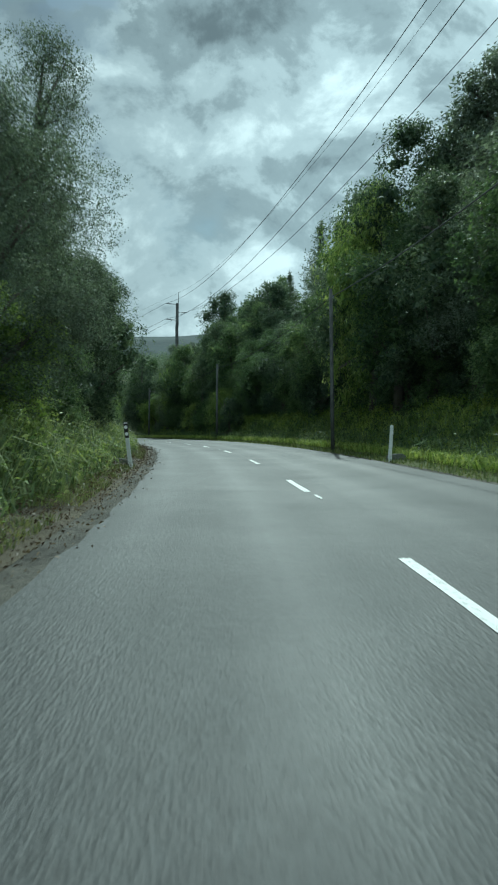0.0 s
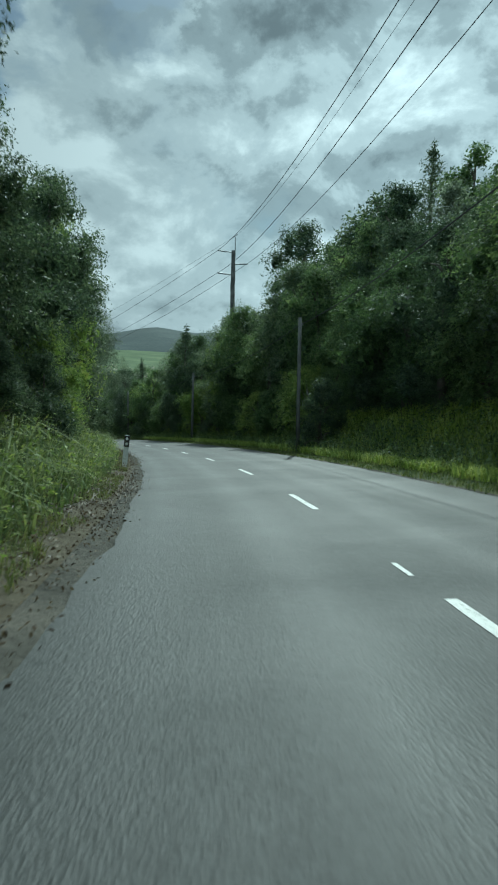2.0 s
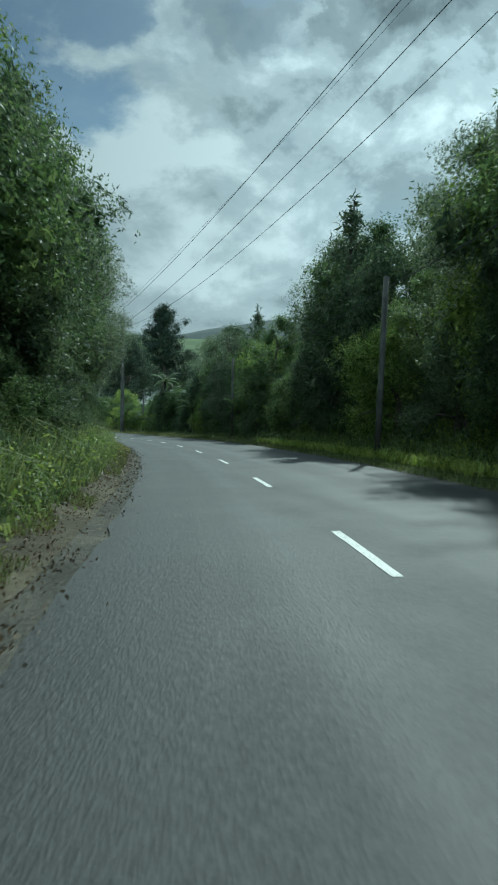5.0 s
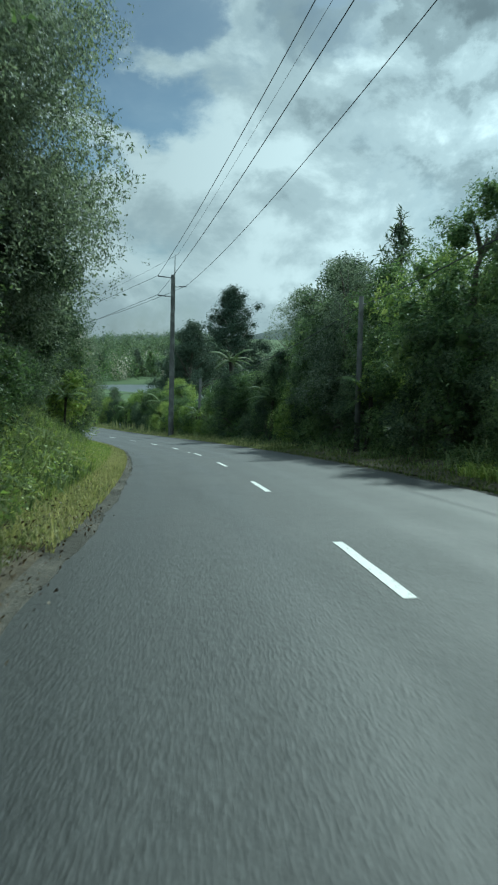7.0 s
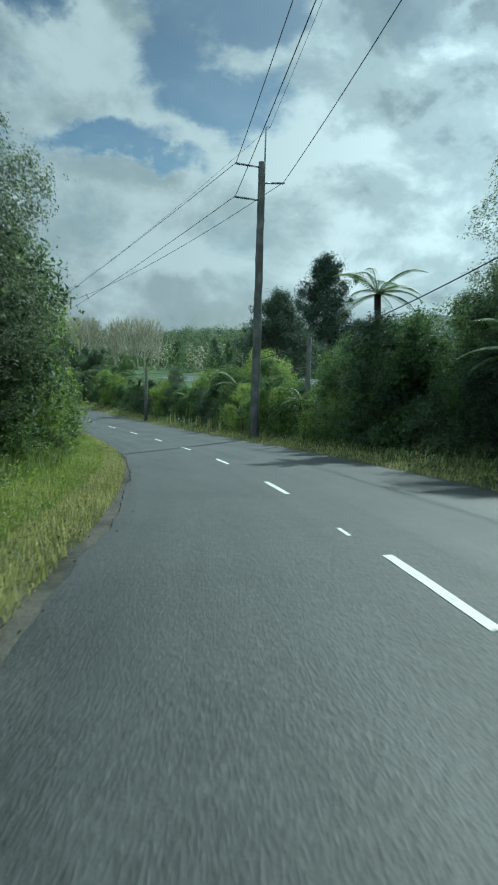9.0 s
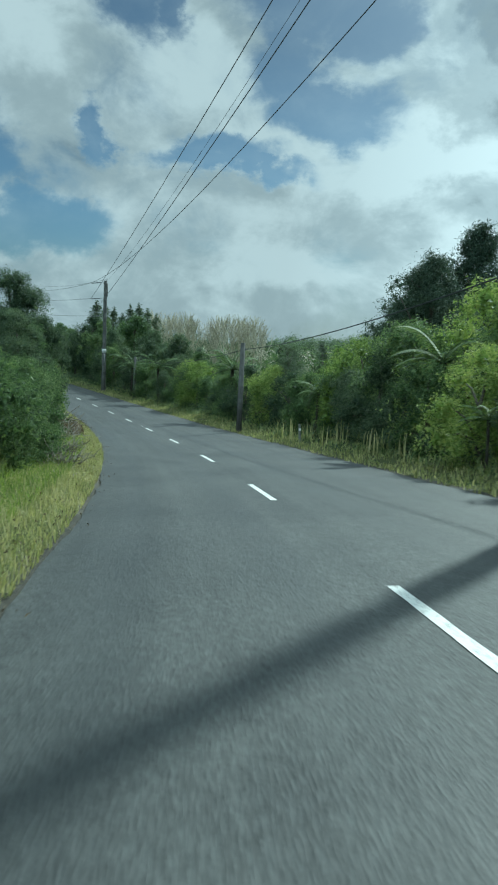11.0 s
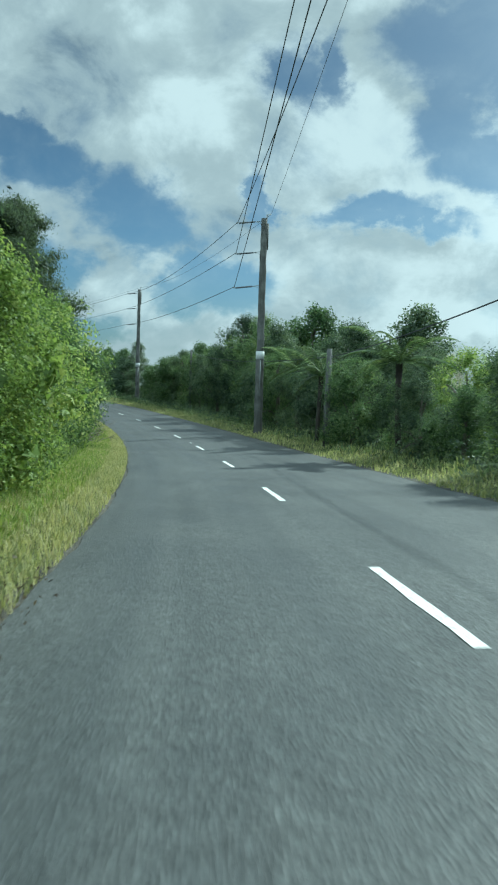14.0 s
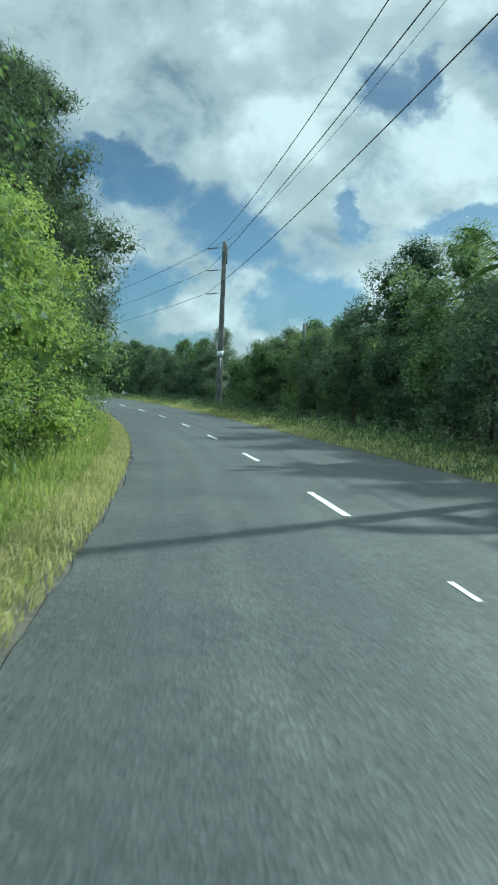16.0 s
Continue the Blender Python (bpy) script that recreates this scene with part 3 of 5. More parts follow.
def build_land():
    fine = np.arange(-480, 241, 12.0)
    xs = np.concatenate([[-4200, -3000, -2200, -1600, -1200, -950, -760, -600], fine - 0, [300, 420, 600, 900, 1500, 2600, 4200]])
    fy = np.arange(-160, 601, 12.0)
    ys = np.concatenate([[-4200, -2600, -1500, -900, -500, -300], fy, [650, 720, 800, 900, 1020, 1180, 1400, 1700, 2100, 2600, 3300, 4200]])
    X, Y = np.meshgrid(xs, ys, indexing="ij")
    p = np.stack([X.ravel(), Y.ravel()], 1)
    k = np.concatenate([((q[:, None] - LINE[None, ::4, :2]) ** 2).sum(2).argmin(1) for q in np.array_split(p, 40)]) * 4
    h = HD[k]
    d = p - LINE[k, :2]
    off = d[:, 0] * np.cos(h) + d[:, 1] * np.sin(h)
    along = -d[:, 0] * np.sin(h) + d[:, 1] * np.cos(h)
    dist = np.hypot(off, along)
    near = LINE[k, 2] + rise(ST[k], off) - np.where(np.abs(off) < 26, 6.0, np.where(np.abs(off) < 50, 0.9, 0.0))
    r, far = far_land(p)
    lake = 1 - ramp_to(r, 60, 130)
    far = far - 1.2 * lake
    w = ramp_to(dist, 45, 150)
    z = near * (1 - w) + far * w
    v = np.stack([p[:, 0], p[:, 1], z], 1)
    tagged(new("ground", mesh_of("ground", v, grid_faces(len(xs), len(ys)), LAND, smooth=True)),
           "rolling green farmland around the road and lake", "ground", kind="structure")
    ring = [(-106 + 68 * math.cos(a) * (1 + 0.1 * math.sin(3 * a)), 356 + 52 * math.sin(a) * (1 + 0.12 * math.cos(2 * a)), -27.2) for a in np.linspace(0, 2 * math.pi, 61)[:-1]]
    tagged(new("water", mesh_of("water", ring, [tuple(range(60))], WATER)), "pale still lake beyond the trees", "lake", kind="structure")


build_road()
lay_ribbon("bank_right", [3.6, 4.0, 4.4, 4.9, 5.5, 6.2, 7.0, 7.9, 9.0, 10.5, 12.5, 15, 18, 22, 27, 33, 40, 46, 47], -60, 400, 1.0, BANK, -0.06, 0.28, 3,
           "bank of mossy soil and low growth beside the road", "bank")
lay_ribbon("bank_left", [-3.1, -3.5, -3.9, -4.4, -5.0, -5.7, -6.5, -7.5, -8.7, -10.2, -12.5, -15, -18, -22, -27, -33, -40, -46, -47], -60, 400, 1.0, BANK, -0.06, 0.28, 5,
           "bank of mossy soil and low growth beside the road", "bank")
lay_ribbon("verge_right", [3.7, 4.1, 4.6, 5.2, 5.8], 97, 400, 1.0, VERGE, -0.03, 0.05, 7, "strip of yellowing grass along the seal", "verge")
lay_ribbon("verge_right_upper", [3.7, 4.1, 4.6, 5.2, 5.8], -60, 97, 1.0, VERGE_SHADE, -0.03, 0.05, 15, "strip of short grass below the cut bank, coloured darker for shade", "verge")
lay_ribbon("verge_left", [-5.6, -5.0, -4.5, -4.0, -3.6, -3.1], 97, 400, 1.0, VERGE, -0.03, 0.05, 8, "strip of sunlit grass along the seal", "verge")
lay_ribbon("verge_left_upper", [-5.2, -4.8, -4.4, -4.0, -3.6, -3.1], -60, 97, 1.0, VERGE_SHADE, -0.03, 0.05, 14, "strip of short grass below the bank, coloured darker for shade", "verge")
lay_ribbon("gravel_shoulder_left", [-3.80, -3.55, -3.22], -60, 400, 0.5, GRAVEL, -0.016, 0.0, 9, "loose chips and leaf litter along the seal", "shoulder")
lay_ribbon("litter_strip_left", [-4.45, -4.2, -3.95, -3.7], -60, 100, 0.5, DIRT, -0.008, 0.03, 16, "strip of bare earth and fallen litter along the seal", "shoulder")
lay_ribbon("gravel_shoulder_right", [3.8, 4.1, 4.35], -60, 400, 0.5, GRAVEL, -0.016, 0.0, 10, "loose chips along the edge of the seal", "shoulder")
lay_ribbon("gravel_pull_off", [4.4, 5.0, 5.8, 6.4], 104, 130, 0.5, DIRT, 0.025, 0.04, 12, "bare gravel widening beside the bend", "shoulder")
build_land()


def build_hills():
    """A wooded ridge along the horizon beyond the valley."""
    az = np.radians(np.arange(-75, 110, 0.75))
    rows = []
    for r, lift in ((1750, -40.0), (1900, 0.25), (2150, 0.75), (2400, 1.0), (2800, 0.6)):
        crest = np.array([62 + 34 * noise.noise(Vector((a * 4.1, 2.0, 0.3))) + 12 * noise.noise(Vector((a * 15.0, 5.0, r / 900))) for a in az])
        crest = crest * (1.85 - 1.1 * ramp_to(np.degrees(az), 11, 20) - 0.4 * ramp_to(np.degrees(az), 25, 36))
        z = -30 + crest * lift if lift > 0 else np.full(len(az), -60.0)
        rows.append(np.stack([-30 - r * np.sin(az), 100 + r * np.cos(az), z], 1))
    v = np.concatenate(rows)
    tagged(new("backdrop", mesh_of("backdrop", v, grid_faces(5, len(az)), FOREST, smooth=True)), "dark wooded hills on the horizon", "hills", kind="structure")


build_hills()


# ---------------------------------------------------------------- trees
def trunk_mesh(rng, height, radius, lean=0.06, limbs=5, blobs=None, mat=BARK, low=0.25):
    pile = Pile()
    pts = [Vector((0, 0, -0.6))]
    for i in range(1, 7):
        t = i / 6
        pts.append(Vector((rng.normal(0, lean) * height * t, rng.normal(0, lean) * height * t, height * t)))
    pile.add(tube(pts, [radius * (1.15 - 0.95 * i / 6) for i in range(7)], 8))
    if blobs is not None:
        for b in blobs[rng.permutation(len(blobs))[:limbs]]:
            z = max(height * low, b[2] - abs(b[0]) - 0.8)
            i = min(5, max(0, int(z / height * 6)))
            a = pts[i + 1].lerp(pts[i], 0.5)
            e = Vector(b[:3])
            mid = a.lerp(e, 0.5) + Vector((0, 0, 0.25))
            pile.add(tube([a, mid, e], [radius * 0.45, radius * 0.28, radius * 0.08], 6))
    return mesh_of("trunk", pile.v, pile.f, mat, smooth=True)


def broadleaf(name, seed, height, width, count, size, leaf, low, label, category, place, clumps=34, aspect=0.5, thin=1.0, corners=4):
    rng = np.random.default_rng(seed)
    blobs = []
    for i in range(clumps):
        t = (i + rng.random()) / clumps
        z = height * (low + (1 - low) * t)
        bulge = math.sin(math.pi * min(1, 0.18 + 0.82 * t)) ** 0.6
        r = width * bulge * math.sqrt(rng.random()) * 0.85
        a = rng.uniform(0, 2 * math.pi)
        rad = width * rng.uniform(0.18, 0.46) * (0.6 + 0.4 * bulge)
        blobs.append((r * math.cos(a), r * math.sin(a), min(z, height - rad * 0.5), rad))
    blobs = np.array(blobs)
    base = tagged(new(name), label, category)
    part("trunk", trunk_mesh(rng, height * 0.8, (0.03 * height ** 0.9 + 0.04) * (1.0 if thin > 0.6 else 0.55), 0.02, 7 if thin > 0.6 else 14, blobs), base)
    part("crown", crown_mesh("crown", rng, blobs, count, size, leaf, aspect, core=0.55 * thin, corners=corners), base)
    base.location = place
    return base


def conifer(name, seed, height, width, leaf, label, place, whorls=15, low=0.10):
    """A young pine: open whorls of upturned branches covered with needle sprays."""
    rng = np.random.default_rng(seed)
    base = tagged(new(name), label, "conifer")
    part("trunk", trunk_mesh(rng, height * 0.98, 0.016 * height + 0.03, 0.006, 0), base)
    pl, no = [], []
    for i in range(whorls):
        t = i / (whorls - 1)
        z = height * (low + (0.90 - low) * t)
        r = width * (1 - t) ** 0.75 + 0.35
        for j in range(8):
            a = rng.uniform(0, 2 * math.pi)
            ln = r * rng.uniform(0.55, 1.15)
            d = np.array([math.cos(a), math.sin(a), 0])
            for q in np.linspace(0.15, 1, max(5, int(ln * 7))):
                c = d * ln * q + np.array([0, 0, z + rng.normal(0, 0.03) + ln * (0.05 * q + 0.50 * q * q)])
                for _ in range(5):
                    pl.append(c + rng.normal(0, 0.09, 3))
                    no.append(d * 0.5 + np.array([0, 0, 0.7]))
    for q in np.linspace(0.86, 1.0, 14):
        for _ in range(6):
            pl.append(np.array([0, 0, height * q]) + rng.normal(0, 0.05, 3))
            no.append(rng.normal(0, 1, 3))
    v, f = leaf_quads(rng, np.array(pl), np.array(no), 0.34, 0.22, 0.6, -0.3)
    part("crown", mesh_of("crown", v, f, leaf), base)
    base.location = place
    return base


def radiata(name, seed, height, label, place, bare=0.10, leaf=None, wide=0.40, droop=0.0, stray=0.32, dense=1.0, needle=0.020):
    """An old pine: dark bunches of needles at the ends of level limbs, with gaps between the tiers."""
    rng = np.random.default_rng(seed)
    base = tagged(new(name), label, "pine tree")
    blobs, ends = [], []
    for i in range(62):
        t = (i + 0.8 * rng.random()) / 62
        z = height * (bare + (0.93 - bare) * t)
        # a ragged cone, with some limbs standing out of it
        r = height * wide * (1 - t) ** 0.66 * (rng.uniform(0.55, 0.95) + (rng.random() < 0.22) * stray) + 0.015 * height
        a = i * 2.4 + rng.normal(0, 0.6)
        up = rng.uniform(0.22, 0.62)
        if i % 2 == 0:
            ends.append((r * math.cos(a), r * math.sin(a), z + r * up, 1.0))
        for q in np.linspace(0.38, 1.06, 4):
            k = q + rng.normal(0, 0.05)
            blobs.append((r * k * math.cos(a) + rng.normal(0, 0.016) * height, r * k * math.sin(a) + rng.normal(0, 0.016) * height,
                          z + r * k * up + rng.normal(0, 0.012) * height, height * rng.uniform(0.032, 0.062) * (1.1 - 0.40 * t) * dense))
    for q in range(4):
        blobs.append((rng.normal(0, 0.012) * height, rng.normal(0, 0.012) * height, height * (0.88 + 0.035 * q), height * (0.034 - 0.005 * q)))
    blobs = np.array(blobs)
    part("trunk", trunk_mesh(rng, height * 0.95, 0.02 * height, 0.008, 34, np.array(ends), BARK, 0.08), base)
    part("crown", crown_mesh("crown", rng, blobs, int(52000 * dense ** 2), needle * height, leaf or NEEDLE, 0.20, 0.9, droop, 0.68, 0.3, 3), base)
    base.location = place
    return base


def tree_fern(name, seed, height, spread, label, place, fronds=13):
    rng = np.random.default_rng(seed)
    base = tagged(new(name), label, "tree fern")
    tilt, sway = rng.normal(0, 0.05, 2), rng.uniform(0, 6.28)
    pts = [Vector((tilt[0] * i + 0.05 * math.sin(i * 0.9 + sway), tilt[1] * i, height * i / 5 - 0.4)) for i in range(6)]
    pts[-1].z = height
    pile = Pile().add(tube(pts, [0.17, 0.14, 0.12, 0.11, 0.12, 0.15], 9))
    part("trunk", mesh_of("trunk", pile.v, pile.f, FERN_BARK, smooth=True), base)
    top = np.array(pts[-1])
    for i in range(fronds):
        a = 2 * math.pi * i / fronds + rng.normal(0, 0.12)
        ln = spread * rng.uniform(0.85, 1.1)
        arch = rng.uniform(0.5, 1.0) if i % 3 else rng.uniform(0.0, 0.35)
        d = np.array([math.cos(a), math.sin(a), 0.0])
        side = np.array([-math.sin(a), math.cos(a), 0.0])
        ts = np.linspace(0, 1, 25)
        line = [top + d * ln * (0.98 * t) + np.array([0, 0, ln * (arch * t * 1.5 - 0.95 * t * t * (0.55 + 0.45 * arch))]) for t in ts]
        v, f = tube(line[::3], [0.028 * (1 - 0.85 * t) for t in ts[::3]], 4, False)
        v = [tuple(p) for p in v]
        f = [tuple(q) for q in f]
        for t, p in zip(ts[2:], line[2:]):
            half = spread * 0.19 * math.sin(math.pi * min(1, 0.1 + 0.92 * t)) ** 0.7 + 0.03
            wide = ln / 24 * 0.62
            for sg in (-1, 1):
                tip = p + side * sg * half + d * half * 0.35 - np.array([0, 0, half * 0.28])
                b0, b1 = p - d * wide, p + d * wide
                m0 = (p + tip) / 2
                n = len(v)
                v += [tuple(b0), tuple(m0 - d * wide * 0.9 + np.array([0, 0, 0.02])), tuple(tip), tuple(m0 + d * wide * 0.9 + np.array([0, 0, 0.02])), tuple(b1)]
                f.append((n, n + 1, n + 2, n + 3, n + 4))
        part("frond", mesh_of("frond", v, f, FROND), base)
    base.location = place
    return base


def bare_poplar(name, seed, height, label, place):
    rng = np.random.default_rng(seed)
    base = tagged(new(name), label, "bare tree")
    part("trunk", trunk_mesh(rng, height * 0.9, 0.28, 0.01, 0, mat=TWIG), base)
    pile = Pile()
    for i in range(36):
        z = height * (0.10 + 0.75 * rng.random())
        a = rng.uniform(0, 2 * math.pi)
        lean = rng.uniform(0.25, 0.7)
        ln = (height - z) * rng.uniform(0.55, 1.0) * 0.8 + 1.0
        d = Vector((math.cos(a) * lean, math.sin(a) * lean, 1.0)).normalized()
        p = Vector((0, 0, z))
        e = p + d * ln
        pile.add(tube([p, p + d * ln * 0.5 + Vector((d.x, d.y, 0)) * 0.25, e], [0.13, 0.09, 0.05], 4, False))
        for _ in range(6):
            q = p + d * ln * rng.uniform(0.3, 1.0)
            g = q + (d + Vector(rng.normal(0, 0.32, 3))).normalized() * ln * rng.uniform(0.15, 0.4)
            pile.add(tube([q, g], [0.065, 0.035], 3, False))
    part("bare_crown", mesh_of("bare_crown", pile.v, pile.f, TWIG), base)
    base.location = place
    return base


def placed(proto, at, turn, scale, tall=1.0):
    return copy_thing(proto, Matrix.Translation(at) @ Matrix.Rotation(turn, 4, "Z") @ Matrix.Diagonal((scale, scale, scale * tall, 1)))


# prototypes stand in the rows themselves; copies of them follow
bushes = [
    broadleaf("roadside_bush", 11, 4.6, 2.3, 19000, 0.098, LEAF_MID, 0.06, "rounded green native bush crowding the road edge", "bush", on_land(181, 8.0), 30, 0.44, 1.0, 3),
    broadleaf("roadside_bush", 12, 4.4, 2.2, 19000, 0.095, LEAF_LIGHT, 0.06, "bright yellow-green leafy bush beside the road", "bush", on_land(187, 8.4), 30, 0.44, 1.0, 3),
    broadleaf("roadside_bush", 13, 4.8, 2.0, 19000, 0.098, LEAF_DARK, 0.05, "dark dense native bush beside the road", "bush", on_land(184, 11.0), 28, 0.44, 1.0, 3),
]
trees = [
    broadleaf("broadleaf_tree", 21, 9.5, 3.3, 25000, 0.138, LEAF_DARK, 0.10, "dark green native tree on the road bank", "tree", on_land(26, 9.0, 0.3), 38, 0.44, 1.0, 3),
    broadleaf("broadleaf_tree", 22, 9.0, 3.1, 25000, 0.134, LEAF_MID, 0.08, "leafy green tree with an uneven crown on the bank", "tree", on_land(31, 10.0, 0.3), 40, 0.44, 1.0, 3),
    broadleaf("broadleaf_tree", 23, 10.0, 2.9, 21000, 0.135, LEAF_GREY, 0.18, "open grey-green tree with a sparse feathery crown", "tree", on_land(37, 9.5, 0.3), 44, 0.32, 0.5, 3),
]
talls = [
    broadleaf("tall_tree", 31, 14.5, 3.9, 22000, 0.190, LEAF_DARK, 0.14, "tall dark roadside tree with drooping outer branches", "tree", on_land(10, 13.5, 0.4), 46, 0.44, 1.0, 3),
    broadleaf("tall_tree", 32, 15.0, 3.6, 31000, 0.160, LEAF_GREY, 0.20, "tall thin-crowned grey-green tree against the sky", "tree", on_land(20, 15.0, 0.4), 54, 0.32, 0.5, 3),
]
far_trees = [
    broadleaf("distant_tree", 35, 10.0, 3.6, 9000, 0.27, LEAF_MID, 0.06, "rounded green tree in the distant woods", "tree", Vector((-195, 452, -24)), 22, 0.6, 1.2, 3),
    broadleaf("distant_tree", 36, 11.0, 3.2, 9000, 0.27, LEAF_GREY, 0.06, "pale grey-green tree in the distant woods", "tree", Vector((-207, 462, -24)), 22, 0.6, 1.2, 3),
    broadleaf("distant_tree", 37, 9.0, 3.6, 9000, 0.27, LEAF_DARK, 0.06, "dark tree in the distant woods", "tree", Vector((-219, 446, -24)), 22, 0.6, 1.2, 3),
]
back_trees = [
    broadleaf("bank_tree", 24, 9.5, 3.3, 16000, 0.200, LEAF_DARK, 0.10, "dark green tree standing deeper in the roadside bush", "tree", on_land(6, 13.5, 0.3), 34, 0.6, 1.3, 3),
    broadleaf("bank_tree", 25, 9.0, 3.3, 16000, 0.200, LEAF_MID, 0.08, "green tree standing deeper in the roadside bush", "tree", on_land(12, 17.5, 0.3), 34, 0.6, 1.3, 3),
    broadleaf("bank_tree", 26, 13.5, 3.7, 18000, 0.210, LEAF_GREY, 0.14, "tall grey-green tree standing deeper in the bush", "tree", on_land(24, 16.0, 0.3), 40, 0.5, 1.0, 3),
]
BACK = [9.5, 9.0, 13.5]
# fine-leaved growth that comes close to the lane
edge_bushes = [
    broadleaf("roadside_bush", 14, 4.6, 2.3, 34000, 0.074, LEAF_LIGHT, 0.05, "bright yellow-green small-leaved bush at the grass edge", "bush", on_land(215.5, -6.5), 40, 0.52, 1.0, 4),
    broadleaf("roadside_bush", 15, 4.5, 2.2, 34000, 0.070, LEAF_MID, 0.05, "green small-leaved bush at the grass edge", "bush", on_land(221.0, -6.7), 40, 0.52, 1.0, 4),
]
edge_tall = broadleaf("tall_tree", 33, 15.0, 3.6, 64000, 0.098, LEAF_GREY, 0.20, "tall thin-crowned grey-green tree leaning over the road bank", "tree", on_land(114, -6.9, 0.3), 60, 0.36, 0.5, 4)
edge_open = broadleaf("broadleaf_tree", 28, 10.0, 2.9, 62000, 0.094, LEAF_GREY, 0.18, "open grey-green tree with a feathery crown on the bank", "tree", on_land(99, -6.5, 0.3), 48, 0.36, 0.5, 4)
edge_tree = broadleaf("broadleaf_tree", 27, 10.2, 3.0, 46000, 0.105, LEAF_DARK, 0.22, "dark glossy native tree overhanging the grass edge", "tree", on_land(213.0, -8.2, 0.3), 30, 0.50, 0.8, 4)
macro = radiata("shelter_tree", 38, 21.5, "towering dark olive shelter tree behind the roadside bush", on_land(284, -9.9, 0.4), 0.05, LEAF_OLIVE, 0.36, 0.5, 0.0, 1.38, 0.016)
FERNS = [(160.7, 6.2, 0.52, 1.0), (152, 8.5, 0.8, 2.0), (177.5, 7.6, 0.78, 0.5), (187.8, 6.4, 0.52, 3.0), (238.8, 6.0, 0.90, 1.4), (229.0, 6.5, 0.90, 0.3),
         (171.0, 5.9, 0.34, 4.0), (140, 6.4, 0.75, 3.3), (129, -6.6, 0.48, 2.0), (164.0, 6.6, 0.42, 0.9), (122.0, 6.4, 0.65, 2.4), (205.8, 6.5, 0.92, 2.2)]
fern = tree_fern("tree_fern", 61, 3.7, 2.5, "tree fern with arching green fronds on a black trunk", on_land(247.5, 7.6))
for s, o, k, turn in FERNS:
    placed(fern, on_land(s, o), turn, k)
tall_fern = tree_fern("tree_fern", 62, 6.1, 1.9, "tall tree fern rising above the bushes on a black trunk", on_land(152.3, 7.1))
placed(bushes[2], on_land(150.6, 6.5, 0.2), 0.7, 1.08)
placed(bushes[0], on_land(154.2, 7.6, 0.2), 2.7, 1.1)
# added dark bush in place of a deeply shaded hollow in the bank
placed(bushes[2], on_land(53.2, 6.4, 0.4), 1.9, 0.85)
for s_at, off_at, k in ((158.0, 6.4, 0.62), (163.2, 6.5, 0.70), (167.6, 6.3, 0.64), (172.6, 6.5, 0.72)):
    placed(bushes[1], on_land(s_at, off_at, 0.15), s_at * 1.7, k)
placed(tall_fern, on_land(258.3, 7.6), 2.0, 0.93)
RNG = np.random.default_rng(77)


def row(kinds, weights, s0, s1, step, off, jitter, height, scale_of):
    """A row of trees along the road; off and height are functions of the station."""
    s = s0
    while s < s1:
        i = RNG.choice(len(kinds), p=np.array(weights) / sum(weights))
        o = off(s) + RNG.uniform(-jitter, jitter)
        h = height(s) * RNG.uniform(0.66, 1.26)
        # ferns near the road keep their light
        if s > 150 and any(abs(s + 0.8 - f[0]) < 2.2 and abs(o - f[1]) < 1.6 for f in FERNS):
            h = min(h, 3.1)
        k = h / scale_of[i]
        placed(kinds[i], on_land(s, o, 0.25), RNG.uniform(0, 6.28), min(k, 1.35) if k > 1 else max(k, 0.45), 1.0 if k < 1.35 else k / 1.35)
        s += step * RNG.uniform(0.7, 1.25)


def along(*pairs):
    xs, ys = zip(*pairs)
    return lambda s: float(np.interp(s, xs, ys))


KINDS = bushes + trees + talls
SIZE = [4.6, 4.4, 4.8, 9.5, 9.0, 10.0, 14.5, 15.0]
# right: hillside rows
row(KINDS, [1, 1, 1, 6, 6, 0.4, 0, 0], 0, 150, 4.0, along((0, 9.2), (60, 9.2), (90, 8.8), (120, 8.2), (150, 7.8)), 0.8, along((0, 11.5), (14, 11.4), (22, 10.4), (33, 10.4), (38, 7.8), (44, 6.4), (55, 6.4), (61, 9.0), (94, 9.0), (105, 8.4), (109, 6.4), (114, 6.8), (122, 8.0), (130, 7.8), (140, 6.2), (147, 5.6), (150, 4.6)), SIZE)
row(back_trees, [4, 4, 3], 2, 140, 4.5, along((0, 13.5), (150, 13)), 1.2, along((0, 13), (25, 11.5), (34, 10.5), (42, 6.2), (54, 6.2), (62, 9.4), (95, 9), (108, 6.5), (120, 6.8), (140, 5.5)), BACK)
row(far_trees, [1, 1, 1], 10, 125, 6.5, along((0, 21), (150, 20)), 2.0, along((0, 11), (56, 9.5), (66, 7.2), (76, 7.8), (90, 8.6), (125, 5)), [10, 11, 9])
row(far_trees, [1, 1, 1], 26, 120, 8.0, along((0, 31), (150, 29)), 3.0, along((0, 10), (76, 9.0), (85, 6.6), (95, 7.6), (120, 5)), [10, 11, 9])
row(KINDS, [2, 1, 4, 0, 0, 0, 0, 0], 60, 152, 3.0, along((60, 7.6), (120, 7.3), (152, 7.4)), 0.4, along((60, 3.6), (100, 4.2), (152, 4.2)), SIZE)
row(KINDS, [2, 0, 5, 0, 0, 0, 0, 0], 4, 60, 3.4, along((4, 9.0), (60, 8.8)), 0.4, along((4, 4.0), (60, 3.8)), SIZE)
